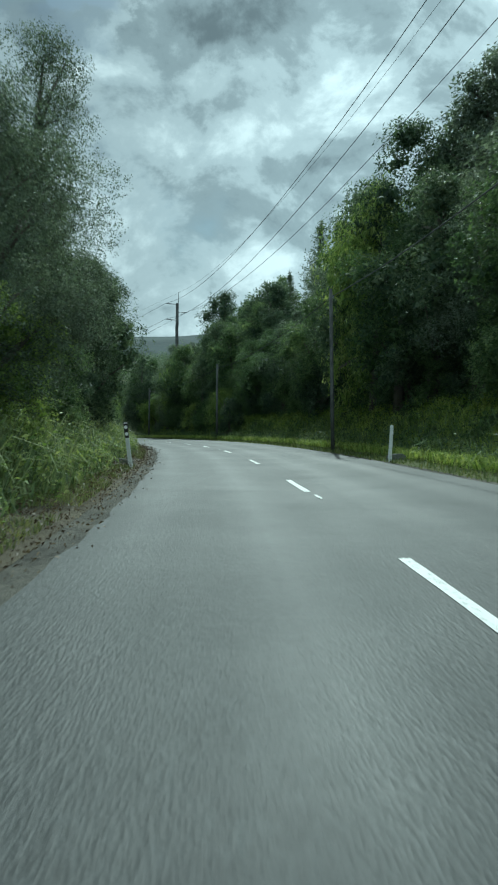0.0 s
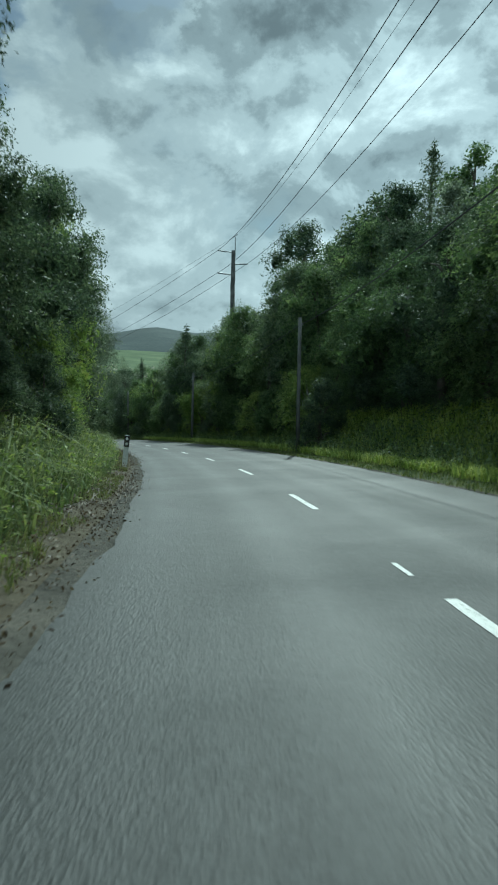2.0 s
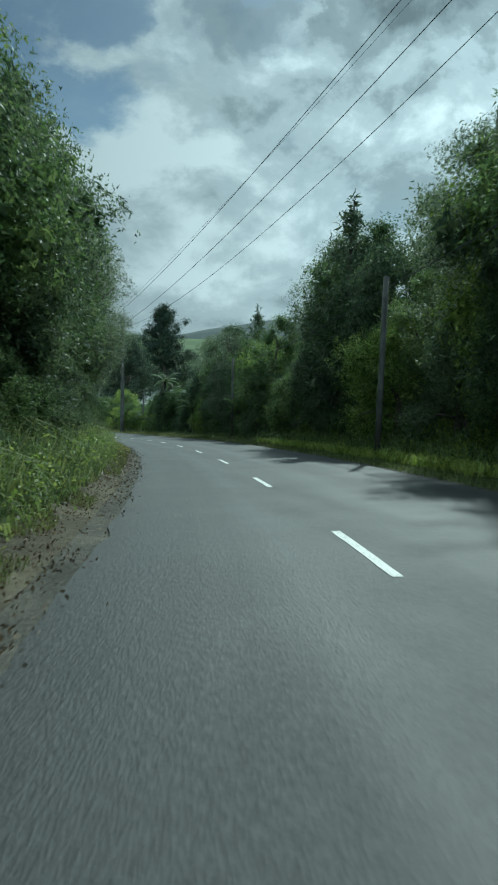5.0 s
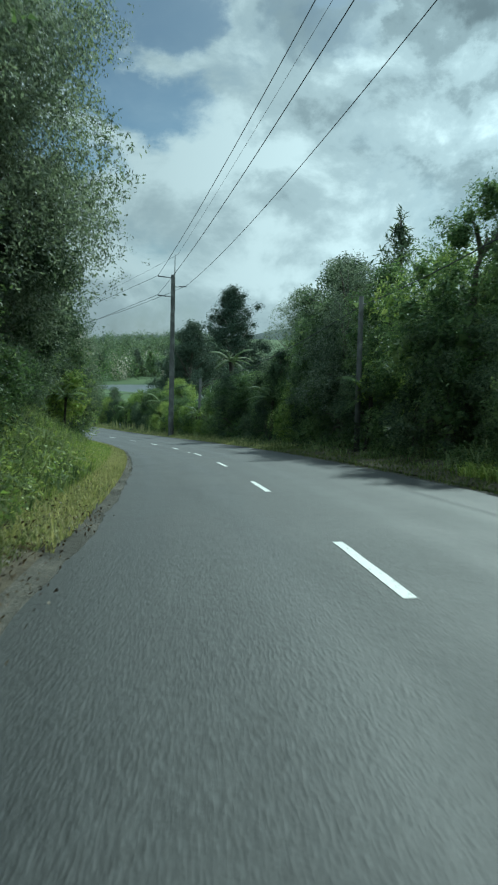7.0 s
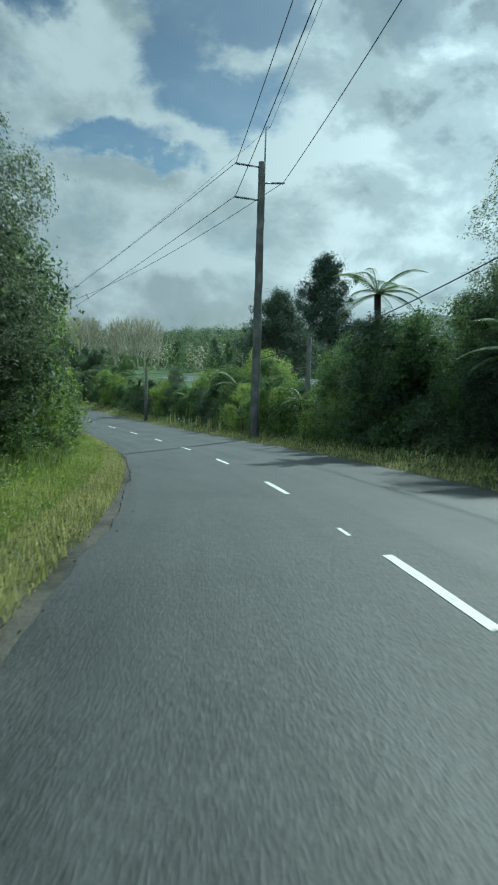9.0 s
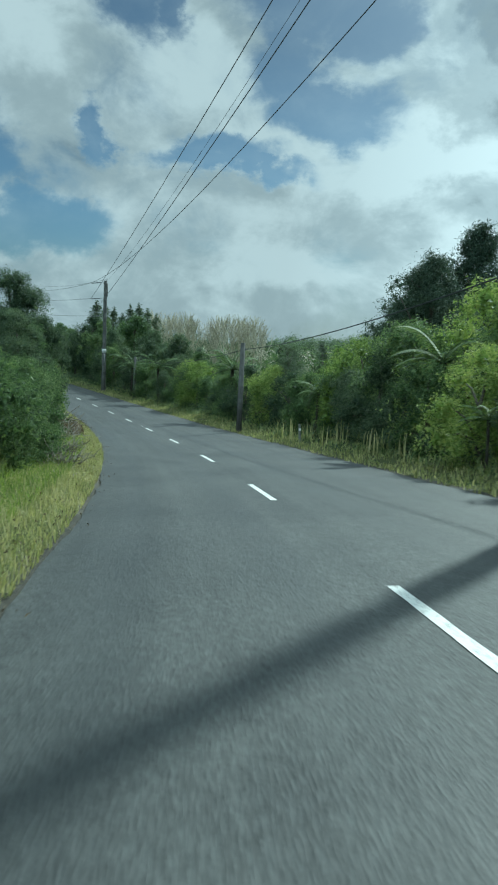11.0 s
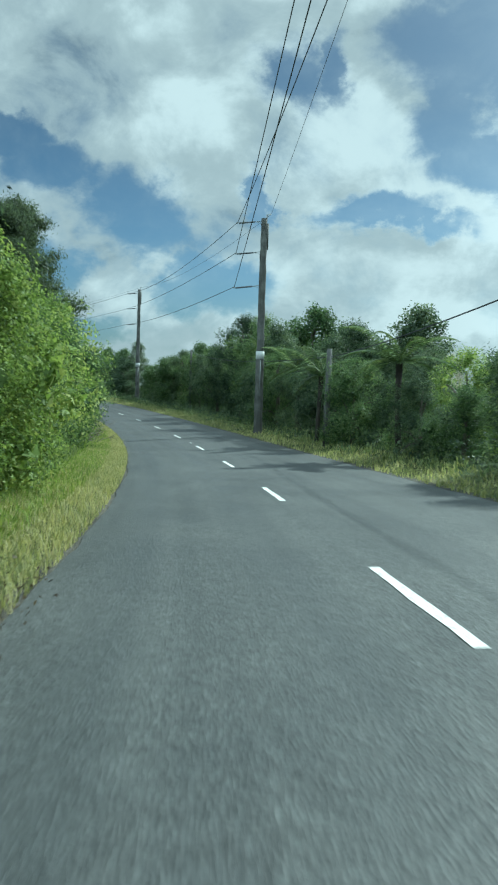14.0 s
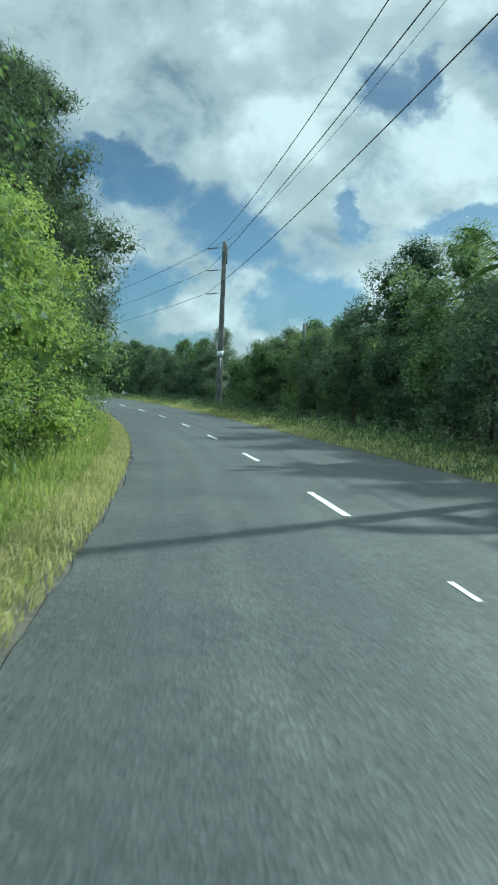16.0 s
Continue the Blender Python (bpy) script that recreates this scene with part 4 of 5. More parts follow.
# right: low bush beyond the hill
row(KINDS, [4, 1, 5, 0, 0, 0, 0, 0], 150, 236, 2.9, along((150, 7.4), (200, 7.0), (236, 7.2)), 0.6, along((150, 4.2), (156, 3.8), (170, 4.0), (177, 4.6), (184, 4.4), (192, 3.4), (222, 3.4), (228, 3.3), (236, 3.4)), SIZE)
row(bushes, [3, 2, 4], 152, 240, 4.2, along((150, 10.2), (236, 10.2)), 0.8, along((150, 4.2), (170, 3.8), (177, 4.8), (192, 3.5), (222, 3.5), (236, 5.2)), SIZE[:3])
row(KINDS, [2, 0, 5, 4, 2, 0, 0, 0], 241.5, 375, 3.3, along((236, 7.6), (254, 8.0), (262, 10.2), (300, 11.0), (375, 10.0)), 0.7, along((236, 5.2), (250, 5.2), (257, 6.2), (263, 8.0), (272, 8.6), (278, 6.0), (375, 6.0)), SIZE)
row(back_trees, [4, 4, 1], 240, 370, 5.0, along((236, 11.5), (262, 13.6), (375, 14.0)), 1.0, along((236, 6.2), (258, 7.6), (272, 8.8), (280, 7.0), (375, 7.0)), BACK)
# left: wooded bank
row(KINDS, [1, 1, 1, 5, 4, 3, 2, 2], 4, 128, 4.2, along((0, -8.3), (60, -8.2), (112, -8.2), (118, -8.5), (128, -8.6)), 0.3, along((0, 8.5), (12, 8.0), (18, 6.2), (30, 6.2), (36, 5), (44, 6), (56, 11), (85, 9.5), (112, 10.5), (116, 6.6), (128, 6.8)), SIZE)
row(KINDS, [3, 0.3, 5, 0, 0, 0, 0, 0], -2, 112, 2.6, along((0, -6.2), (112, -6.3)), 0.35, along((0, 2.4), (60, 2.6), (112, 2.6)), SIZE)
row(back_trees, [3, 3, 5], 8, 132, 4.5, along((0, -12.5), (132, -12.2)), 1.0, along((0, 11), (30, 10), (42, 7), (58, 12), (85, 11), (100, 8.5), (112, 8.5), (117, 8), (132, 8.5)), BACK)
# left: low bush, then taller growth
row(KINDS, [5, 1, 4, 0, 0, 0, 0, 0], 130, 188, 3.0, along((130, -8.2), (145, -7.4), (160, -6.5), (172, -6.9), (188, -7.0)), 0.35, along((130, 6.2), (138, 5.8), (146, 4.8), (160, 3.2), (188, 2.9)), SIZE)
row(back_trees, [3, 3, 0], 138, 192, 5.0, along((134, -10.5), (190, -10)), 0.8, along((134, 6), (160, 3.6), (190, 3.8)), BACK)
row(edge_bushes, [3, 2], 211, 262, 2.7, along((199, -7.0), (220, -7.0), (230, -7.4), (262, -7.3)), 0.35, along((211, 4.2), (218, 4.6), (228, 4.9), (240, 5.2), (262, 5.3)), [4.6, 4.5])
row(KINDS, [0, 1, 1, 3, 2, 0, 0, 0], 203, 212, 3.0, along((199, -7.0), (225, -7.2)), 0.3, along((199, 4.6), (206, 5.0), (212, 5.8)), SIZE)
row(KINDS, [2, 1, 3, 3, 3, 0, 0, 0], 262, 372, 3.6, along((262, -7.4), (372, -7.4)), 0.4, along((262, 5), (300, 5.5), (372, 6)), SIZE)
row(back_trees, [3, 3, 1], 200, 370, 6.0, along((199, -10.8), (370, -11)), 0.8, along((199, 6.5), (225, 5.5), (240, 6), (370, 7)), BACK)

# trees that stand out from the rows
placed(talls[0], on_land(23.0, 10.6, 0.3), 3.1, 0.97)
placed(trees[2], on_land(27.0, 10.0, 0.3), 1.2, 1.1)
placed(edge_open, on_land(144.8, 10.4, 0.3), 2.9, 1.10)
placed(trees[0], on_land(132.3, 8.7, 0.3), 0.9, 1.04)
placed(trees[0], on_land(136.2, 9.3, 0.3), 2.6, 1.10)
placed(trees[1], on_land(139.6, 9.0, 0.3), 4.0, 0.92)
placed(edge_open, on_land(104.8, 8.9, 0.3), 0.9, 1.06)
placed(trees[0], on_land(102.8, 8.6, 0.3), 5.2, 1.02)
placed(trees[1], on_land(145.0, 8.2, 0.3), 5.0, 0.64)
placed(trees[0], on_land(148.5, 9.0, 0.3), 1.0, 0.62)
placed(trees[1], on_land(266, 10.2, 0.3), 0.9, 1.02)
placed(trees[0], on_land(271.5, 10.4, 0.3), 3.9, 1.0)
placed(trees[0], on_land(133.5, -7.9, 0.3), 0.3, 0.92)
placed(edge_open, on_land(137, -6.8, 0.3), 1.9, 0.72)
placed(talls[0], on_land(57.5, 12.0, 0.3), 4.9, 0.78)
placed(trees[1], on_land(60.0, 11.6, 0.3), 3.3, 1.12)
placed(trees[1], on_land(67.5, 12.6, 0.3), 0.3, 1.18)
placed(trees[0], on_land(63.5, 12.4, 0.3), 2.0, 1.08)
placed(trees[0], on_land(54.2, 11.0, 0.3), 0.6, 0.92)
placed(talls[0], on_land(31.0, 10.8, 0.3), 1.1, 0.93)
placed(edge_open, on_land(66, -6.5, 0.3), 2.2, 0.95)
placed(trees[0], on_land(80, -6.7, 0.3), 1.1, 0.85)
placed(trees[0], on_land(36, -7.0, 0.3), 4.1, 0.6)
placed(trees[0], on_land(12.5, -6.0, 0.3), 2.5, 0.66)
placed(edge_open, on_land(-2.5, -5.9, 0.3), 0.8, 0.66)
placed(edge_tall, on_land(9, -7.2, 0.3), 1.0, 0.80)
placed(edge_tall, on_land(18, -7.7, 0.3), 2.6, 0.55)
placed(edge_tree, on_land(23, -7.0, 0.3), 0.4, 0.80)
placed(edge_tree, on_land(32, -7.1, 0.3), 3.6, 0.72)
placed(edge_tree, on_land(45, -7.1, 0.3), 2.9, 0.88)
placed(talls[0], on_land(60, -8.3, 0.3), 0.7, 0.95)
placed(edge_tall, on_land(70, -8.0, 0.3), 4.0, 0.95)
placed(edge_open, on_land(110.5, -7.4, 0.3), 2.0, 1.28)
placed(edge_tree, on_land(113.5, -7.0, 0.3), 3.3, 0.86)
placed(edge_tree, on_land(117.0, -7.5, 0.3), 0.8, 0.80)
placed(edge_tall, on_land(106, -8.6, 0.3), 5.0, 1.0)
placed(talls[0], on_land(124, -8.4, 0.3), 3.0, 0.45)
placed(talls[0], on_land(209.0, -8.3, 0.3), 4.4, 0.50)
placed(trees[0], on_land(211.5, -7.8, 0.3), 1.4, 0.78)
placed(edge_tree, on_land(208.5, -6.5, 0.3), 0.4, 0.70)
placed(edge_bushes[0], on_land(210.5, -5.6, 0.2), 1.1, 0.55)
placed(trees[1], on_land(220.5, 8.2, 0.2), 1.7, 0.56)
placed(trees[1], on_land(199.5, 8.6, 0.2), 0.3, 0.56)
placed(trees[2], on_land(197.5, 8.0, 0.2), 0.3, 0.50)
placed(talls[0], on_land(74, 11.5, 0.3), 1.2, 0.96)
placed(trees[1], on_land(70.5, 12.2, 0.3), 5.2, 1.22)
placed(trees[0], on_land(82, 8.0, 0.3), 1.4, 1.06)
placed(trees[1], on_land(78.5, 8.4, 0.3), 2.4, 1.12)
placed(edge_tree, on_land(226.0, -9.0, 0.3), 4.4, 0.66)
placed(talls[0], on_land(202, -7.8, 0.3), 5.0, 0.46)
placed(trees[0], on_land(205, -7.4, 0.3), 2.2, 0.62)
placed(trees[0], on_land(210, -7.6, 0.3), 0.2, 0.66)
placed(trees[1], on_land(176, 9.6, 0.2), 2.0, 0.58)
for s_at, off_at, k in ((171.5, -6.3, 0.62), (174.0, -5.8, 0.50), (176.5, -5.9, 0.56), (179.5, -6.3, 0.66), (183.0, -6.5, 0.70)):
    placed(edge_bushes[1], on_land(s_at, off_at, 0.15), s_at, k)

spire = conifer("young_conifer", 41, 10.0, 2.1, YOUNG_NEEDLE, "slim young pine with open whorls on the hillside", on_land(140, 17.5, 0.3))
for s_at, off_at, tip in ((91.5, 33.2, 33.4), (89, 27, 24.9), (88, 22.7, 21.1), (98.3, 7.3, 13.3), (127.5, 9.6, 12.4), (118.5, 10.0, 9.6), (66, 26, 24.5), (103, 16, 13.5), (76, 21, 20.5)):
    placed(spire, on_land(s_at, off_at, 0.3), s_at, (tip - float(rise(s_at, off_at))) / 10.0)
pine = radiata("old_pine", 51, 27.5, "large dark old pine standing alone by the lake", Vector((-87.0, 280.0, -22.8)))
for x, y, z, k in ((-80.0, 238.0, -23.5, 0.70), (-86.0, 252.0, -23.5, 0.72), (-93.0, 270.0, -23.5, 0.60)):
    placed(pine, Vector((x, y, z)), x, k, 0.93)
placed(macro, on_land(293, -10.5, 0.4), 2.0, 0.95)
placed(macro, on_land(276, -11.4, 0.4), 4.0, 0.88)
placed(macro, on_land(281, -9.8, 0.4), 1.0, 0.66)
placed(macro, on_land(288, -9.2, 0.4), 5.0, 0.74)

poplar = bare_poplar("bare_poplar", 71, 17.0, "leafless pale poplar on the far lake shore", Vector((-203, 372, -25.5)))
for i in range(13):
    a = math.radians(31.6 + i * 0.58 + (1.1 if i > 6 else 0))
    r = 262 + 9 * math.sin(i * 2.1)
    placed(poplar, Vector((-52 - r * math.sin(a), 158 + r * math.cos(a), -25.5)), i * 1.3, 0.98 + 0.2 * abs(math.sin(i * 1.7)))
for i in range(8):
    a = math.radians(39.6 + i * 0.62)
    r = 215 + 14 * math.sin(i * 3.3)
    placed(spire, Vector((-52 - r * math.sin(a), 158 + r * math.cos(a), -24.5)), i, 2.0 + 0.35 * math.sin(i * 2.4) ** 2, 0.8)
for i in range(4):
    placed(far_trees[i % 3], Vector((-180 + 5.5 * i + 2 * math.sin(i * 2.2), 312 + 2.2 * i, -27.4)), i * 1.7, 0.75 + 0.25 * abs(math.sin(i * 1.9)))
for i in range(14):
    placed(far_trees[(0, 2, 1, 0)[i % 4]], Vector((-176 - 5.2 * i + 2 * math.sin(i * 2.7), 338 + 10 * math.sin(i * 1.3), -27.8)), i * 1.1, 0.62 + 0.34 * abs(math.sin(i * 2.3)))
# woods on the far shore and slopes
for i in range(46):
    a = math.radians(RNG.uniform(10, 40))
    r = RNG.uniform(350, 440)
    p = Vector((-25 - r * math.sin(a), 100 + r * math.cos(a), 0))
    rr = math.hypot(p.x + 150, p.y - 330)
    if rr < 140:
        continue
    p.z = -27.8 + 0.024 * max(0, rr - 210) * (1.0 if a < math.radians(26) else 0.2)
    placed(far_trees[RNG.integers(0, 3)], p, RNG.uniform(0, 6.28), RNG.uniform(1.0, 1.7), 0.6)


def far_woods(name, seed, count, leaf, label, near=350, deep=650, size=1.0):
    rng = np.random.default_rng(seed)
    az, r = np.radians(rng.uniform(-4, 48, count)), near + deep * rng.random(count) ** 1.6
    x, y = -25 - r * np.sin(az), 100 + r * np.cos(az)
    keep = (((x + 140) / 126) ** 2 + ((y - 356) / 62) ** 2 > 1.1) & ~((r > 700) & (np.abs(np.degrees(az) - 15) < 6)) & (np.array([noise.noise(Vector((a / 130, b / 130, seed))) for a, b in zip(x, y)]) > -0.12 - 60 / r)
    x, y = x[keep], y[keep]
    z = far_land(np.stack([x, y], 1))[1] - 0.5
    n, per = len(x), 150
    rad = rng.uniform(3.0, 6.5, n) * size
    d = sphere_dirs(rng, n * per) * np.array([1, 1, 1.25])
    hub = np.repeat(np.stack([x, y, z + rad], 1), per, 0)
    p = hub + d * np.repeat(rad, per)[:, None] * rng.uniform(0.55, 1.05, n * per)[:, None]
    v, f = leaf_quads(rng, p, d + np.array([0, 0, 0.4]), 1.0 * size, 0.6, 0.6, 0.0, 3)
    tagged(new(name, mesh_of(name, v, f, leaf)), label, "woods", kind="stuff")


far_woods("far_woods", 121, 1100, LEAF_OLIVE, "dull olive woods beyond the lake", 312)
far_woods("far_woods", 122, 900, LEAF_MID, "green woods beyond the lake", 318)
far_woods("far_woods", 124, 1500, LEAF_DARK, "dark belts of trees across the far slopes", 800, 1900, 2.0)
far_woods("far_woods", 125, 700, LEAF_OLIVE, "olive scrub across the far slopes", 800, 1700, 1.7)
far_woods("far_woods", 123, 380, TWIG, "bare brownish winter trees beyond the lake")


# ---------------------------------------------------------------- poles and lines
def lattice_pole(s, off, top, arms, label, rod=1.3, radius=0.25, band=False, strain=False):
    """A timber line pole. arms: (height, length), negative length reaches to the left of the road's direction."""
    base = tagged(new("power_pole"), label, "power pole", "poles of the power line")
    foot = float(rise(s, off))
    n = 30
    rng = np.random.default_rng(int(s))
    pts = [Vector((rng.normal(0, 0.012), rng.normal(0, 0.012), -0.5 + (top - foot + 0.5) * i / n)) for i in range(n + 1)]
    pile = Pile().add(tube(pts, [radius * (1.12 - 0.36 * i / n) * rng.uniform(0.95, 1.06) for i in range(n + 1)], 14))
    part("post", mesh_of("post", pile.v, pile.f, POLE_WOOD, smooth=True), base)
    for h, ln in arms:
        z = h - foot
        if strain:
            # hook and link at the pole, then a dark ribbed insulator drooping to the conductor
            pile = Pile().add(tube([(0, 0, z + 0.30), (ln * 0.12, 0, z + 0.29), (ln * 0.36, 0, z + 0.20)], [0.035, 0.022, 0.022], 7))
            pile.add(tube([(0, 0, z + 0.12), (ln * 0.10, 0, z + 0.08), (ln * 0.22, 0, z + 0.18), (ln * 0.34, 0, z + 0.20)], [0.014] * 4, 5))
            arm = part("arm", mesh_of("arm", pile.v, pile.f, STEEL, smooth=True), base, "steel hook and link")
            rad, pts = [], []
            for i in range(27):
                k = i / 26
                pts.append((ln * (0.36 + 0.60 * k), 0, z + 0.20 - 0.16 * k))
                rad.append(0.062 if i % 2 else 0.036)
            pile = Pile().add(tube(pts, rad, 9))
            part("insulator", mesh_of("insulator", pile.v, pile.f, CERAMIC, smooth=True), arm)
        else:
            pile = Pile().add(tube([(0, 0, z - 0.05), (ln * 0.45, 0, z)], [0.055, 0.045], 8))
            arm = part("arm", mesh_of("arm", pile.v, pile.f, STEEL, smooth=True), base)
            rad, pts = [], []
            for i in range(15):
                pts.append((ln * (0.45 + 0.55 * i / 14), 0, z + 0.05 * i / 14))
                rad.append(0.075 if i % 2 else 0.04)
            pile = Pile().add(tube(pts, rad, 9))
            part("insulator", mesh_of("insulator", pile.v, pile.f, CERAMIC, smooth=True), arm)
        pile = Pile().add(box((0.10, 0.12, 0.10), (ln * 1.01, 0, z + 0.06), 0.015))
        part("clamp", mesh_of("clamp", pile.v, pile.f, STEEL), arm)
    z = top - foot
    pile = Pile().add(tube([(0.16, 0, z - 0.9), (0.16, 0, z + rod), (0.42, 0, z + rod + 0.04)], [0.05, 0.04, 0.035], 7))
    part("earth_wire_bracket", mesh_of("earth_wire_bracket", pile.v, pile.f, STEEL, smooth=True), base)
    if band:
        pile = Pile().add(tube([(0, 0, 4.95 - foot), (0, 0, 5.45 - foot)], [radius * 1.1, radius * 1.1], 14))
        part("metal_band", mesh_of("metal_band", pile.v, pile.f, PALE, smooth=True), base, "pale metal band nailed round the pole")
        pile = Pile().add(tube([(-0.02, -radius * 1.02, 2.6 - foot), (-0.02, -radius * 1.0, 4.9 - foot)], [0.028, 0.028], 8))
        part("conduit", mesh_of("conduit", pile.v, pile.f, STEEL, smooth=True), base, "thin grey conduit pipe")
        pile = Pile().add(tube([(0.19, 0, z - 1.9), (0.19, 0, z - 0.3)], [0.11, 0.11], 8))
        part("cable_cover", mesh_of("cable_cover", pile.v, pile.f, POLE_WOOD, smooth=True), base)
    base.matrix_basis = Matrix.Translation(on_land(s, off)) @ Matrix.Rotation(heading(s), 4, "Z")
    return base


LINE_POLES = [
    (4.0, 10.6, 20.7, [(20.6, -1.5), (18.5, -1.5), (19.6, 1.4)], 1.5),
    (86.3, 8.95, 18.6, [(18.45, -1.5), (16.35, -1.5), (17.35, 1.4)], 1.5),
    (165.3, 5.0, 15.9, [(15.65, -1.5), (13.85, -1.5), (14.8, 1.3)], 1.9),
    (249.0, 5.25, 13.75, [(13.3, -1.7), (11.4, -1.75), (9.3, -1.8)], 0.25),
    (302.0, 7.6, 15.1, [(14.35, -1.5), (12.4, -1.5), (10.35, -1.5)], 0.3),
    (372.0, 6.5, 14.5, [(13.8, -1.5), (11.9, -1.5), (9.9, -1.5)], 0.3),
]
for i, (s, off, top, arms, rod) in enumerate(LINE_POLES):
    lattice_pole(s, off, top, arms, "tall weathered timber power pole with side insulators" if i < 3 else "weathered timber power pole with three arms over the road", rod, band=i >= 3, strain=i >= 3)


def hang(name, a, b, sag, radius, label, group):
    pts = [Vector(a).lerp(Vector(b), t) - Vector((0, 0, 4 * sag * t * (1 - t))) for t in np.linspace(0, 1, 25)]
    v, f = tube(pts, [radius] * 25, 5)
    tagged(new(name, mesh_of(name, v, f, WIRE)), label, "cable", group)


def arm_tip(pole, j):
    s, off, top, arms, rod = pole
    if j < 3:
        return Vector(spot(s, off + arms[j][1], arms[j][0] + 0.1))
    return Vector(spot(s, off + 0.42, top + rod + 0.04))


# at the third pole the conductors change places: right arm to the top, upper left to the middle, lower left to the bottom
for n, (a, b) in enumerate(zip(LINE_POLES, LINE_POLES[1:])):
    sags = ((3.3, 3.2, 2.6, 2.7), (1.0, 1.2, 1.7, 0.5), (0.4, 0.5, 1.7, 1.0), (0.9, 0.4, 0.4, 0.9), (0.85, 0.85, 0.85, 0.8))[n]
    for j in range(4):
        hang("power_cable", arm_tip(a, j), arm_tip(b, (1, 2, 0, 3)[j] if n == 2 else j), sags[j], 0.019 if j < 3 else 0.010,
             "dark overhead power conductor strung between poles" if j < 3 else "thin overhead earth wire between poles", "power line")

# station, offset, top, radius, lean towards the road in degrees
PHONE = [(-18, 4.6, 7.2, 0.10, 0), (16.3, 4.55, 7.4, 0.085, 3), (53.0, 5.15, 7.3, 0.10, 1), (88.0, 5.6, 7.0, 0.12, 0), (122.5, 6.2, 7.0, 0.12, 1), (159.0, 6.0, 5.6, 0.13, 0),
         (194.9, 4.45, 5.15, 0.15, 0), (236.0, 5.6, 4.85, 0.14, 0), (288.0, 10.0, 7.1, 0.13, 0)]
for s, off, top, radius, lean in PHONE:
    base = tagged(new("telephone_pole"), "short grey timber telephone pole among the growth", "telephone pole", "telephone poles")
    foot = float(rise(s, off))
    pile = Pile().add(tube([(0, 0, -0.4), (0, 0, 2.0), (0.02, 0, top - foot)], [radius * 1.05, radius, radius * 0.85], 12))
    part("post", mesh_of("post", pile.v, pile.f, POLE_WOOD, smooth=True), base)
    pile = Pile().add(box((0.12, 0.10, 0.14), (radius, 0, top - foot - 0.35), 0.015))
    part("cable_clamp", mesh_of("cable_clamp", pile.v, pile.f, STEEL), base)
    base.matrix_basis = Matrix.Translation(on_land(s, off)) @ Matrix.Rotation(heading(s), 4, "Z") @ Matrix.Rotation(radians(-lean), 4, "Y")
for a, b in zip(PHONE, PHONE[1:]):
    hang("telephone_cable", *(spot(q[0], q[1] + q[3] - math.sin(radians(q[4])) * q[2], q[2] - 0.35) for q in (a, b)), 0.55, 0.019, "black telephone cable slung between short poles", "telephone line")


# ---------------------------------------------------------------- marker posts
def marker_post(s, off, label, width=0.13, tall=1.25, lean=0.0, panel=True, sink=0.0, coat=WHITE):
    """A plastic edge marker: a slightly tapering flat post, with a black two-eyed panel or a plain reflector near its top."""
    base = tagged(new("marker_post"), label, "marker post", "roadside marker posts")
    w = width
    deep = 0.42
    bm = bmesh.new()
    bmesh.ops.create_cube(bm, size=1.0, matrix=Matrix.Translation((0, 0, (tall - deep) / 2)) @ Matrix.Diagonal((w, 0.07, tall + deep, 1)))
    for v in bm.verts:
        v.co.x *= 0.88 if v.co.z > 0 else 1.06
    bmesh.ops.bevel(bm, geom=bm.edges[:], offset=0.014, segments=2, affect="EDGES")
    post = [v.co.copy() for v in bm.verts], [tuple(v.index for v in f.verts) for f in bm.faces]
    bm.free()
    part("post", mesh_of("post", *post, coat), base)
    if panel:
        pile = Pile().add(box((w * 0.98, 0.02, 0.43), (0, -0.046, tall - 0.235), 0.006))
        plate = part("panel", mesh_of("panel", pile.v, pile.f, BLACK), base, "black panel")
        for z in (tall - 0.33, tall - 0.13):
            pile = Pile().add(tube([(0, -0.056, z), (0, -0.070, z)], [0.052, 0.050], 16))
            part("reflector", mesh_of("reflector", pile.v, pile.f, REFLECT), plate, "round white reflector")
    else:
        pile = Pile().add(box((w * 0.95, 0.03, 0.10), (0, -0.030, tall - 0.25), 0.006))
        part("reflector", mesh_of("reflector", pile.v, pile.f, REFLECT), base)
    base.matrix_basis = Matrix.Translation(on_land(s, off, sink)) @ Matrix.Rotation(heading(s), 4, "Z") @ Matrix.Rotation(radians(lean), 4, "Y")
    return base


def culvert_headwall(s, off, long, label):
    """A low concrete kerb over a pipe end, half sunk in the verge."""
    bm = bmesh.new()
    bmesh.ops.create_cube(bm, size=1.0, matrix=Matrix.Diagonal((long, 0.16, 0.34, 1)))
    bmesh.ops.subdivide_edges(bm, edges=bm.edges[:], cuts=3, use_grid_fill=True)
    for v in bm.verts:
        v.co += Vector((0, 0, -0.06 * (2 * v.co.x / long) ** 2)) + 0.012 * noise.noise_vector(v.co * 9)
    bmesh.ops.bevel(bm, geom=[e for e in bm.edges if e.calc_face_angle(0) > 0.9], offset=0.02, segments=2, affect="EDGES")
    body = [v.co.copy() for v in bm.verts], [tuple(v.index for v in f.verts) for f in bm.faces]
    bm.free()
    wall = tagged(new("culvert_headwall", mesh_of("culvert_headwall", *body, CONCRETE, smooth=False)), label, "culvert")
    wall.matrix_basis = Matrix.Translation(on_land(s, off, -0.03)) @ Matrix.Rotation(heading(s) + 0.05, 4, "Z")


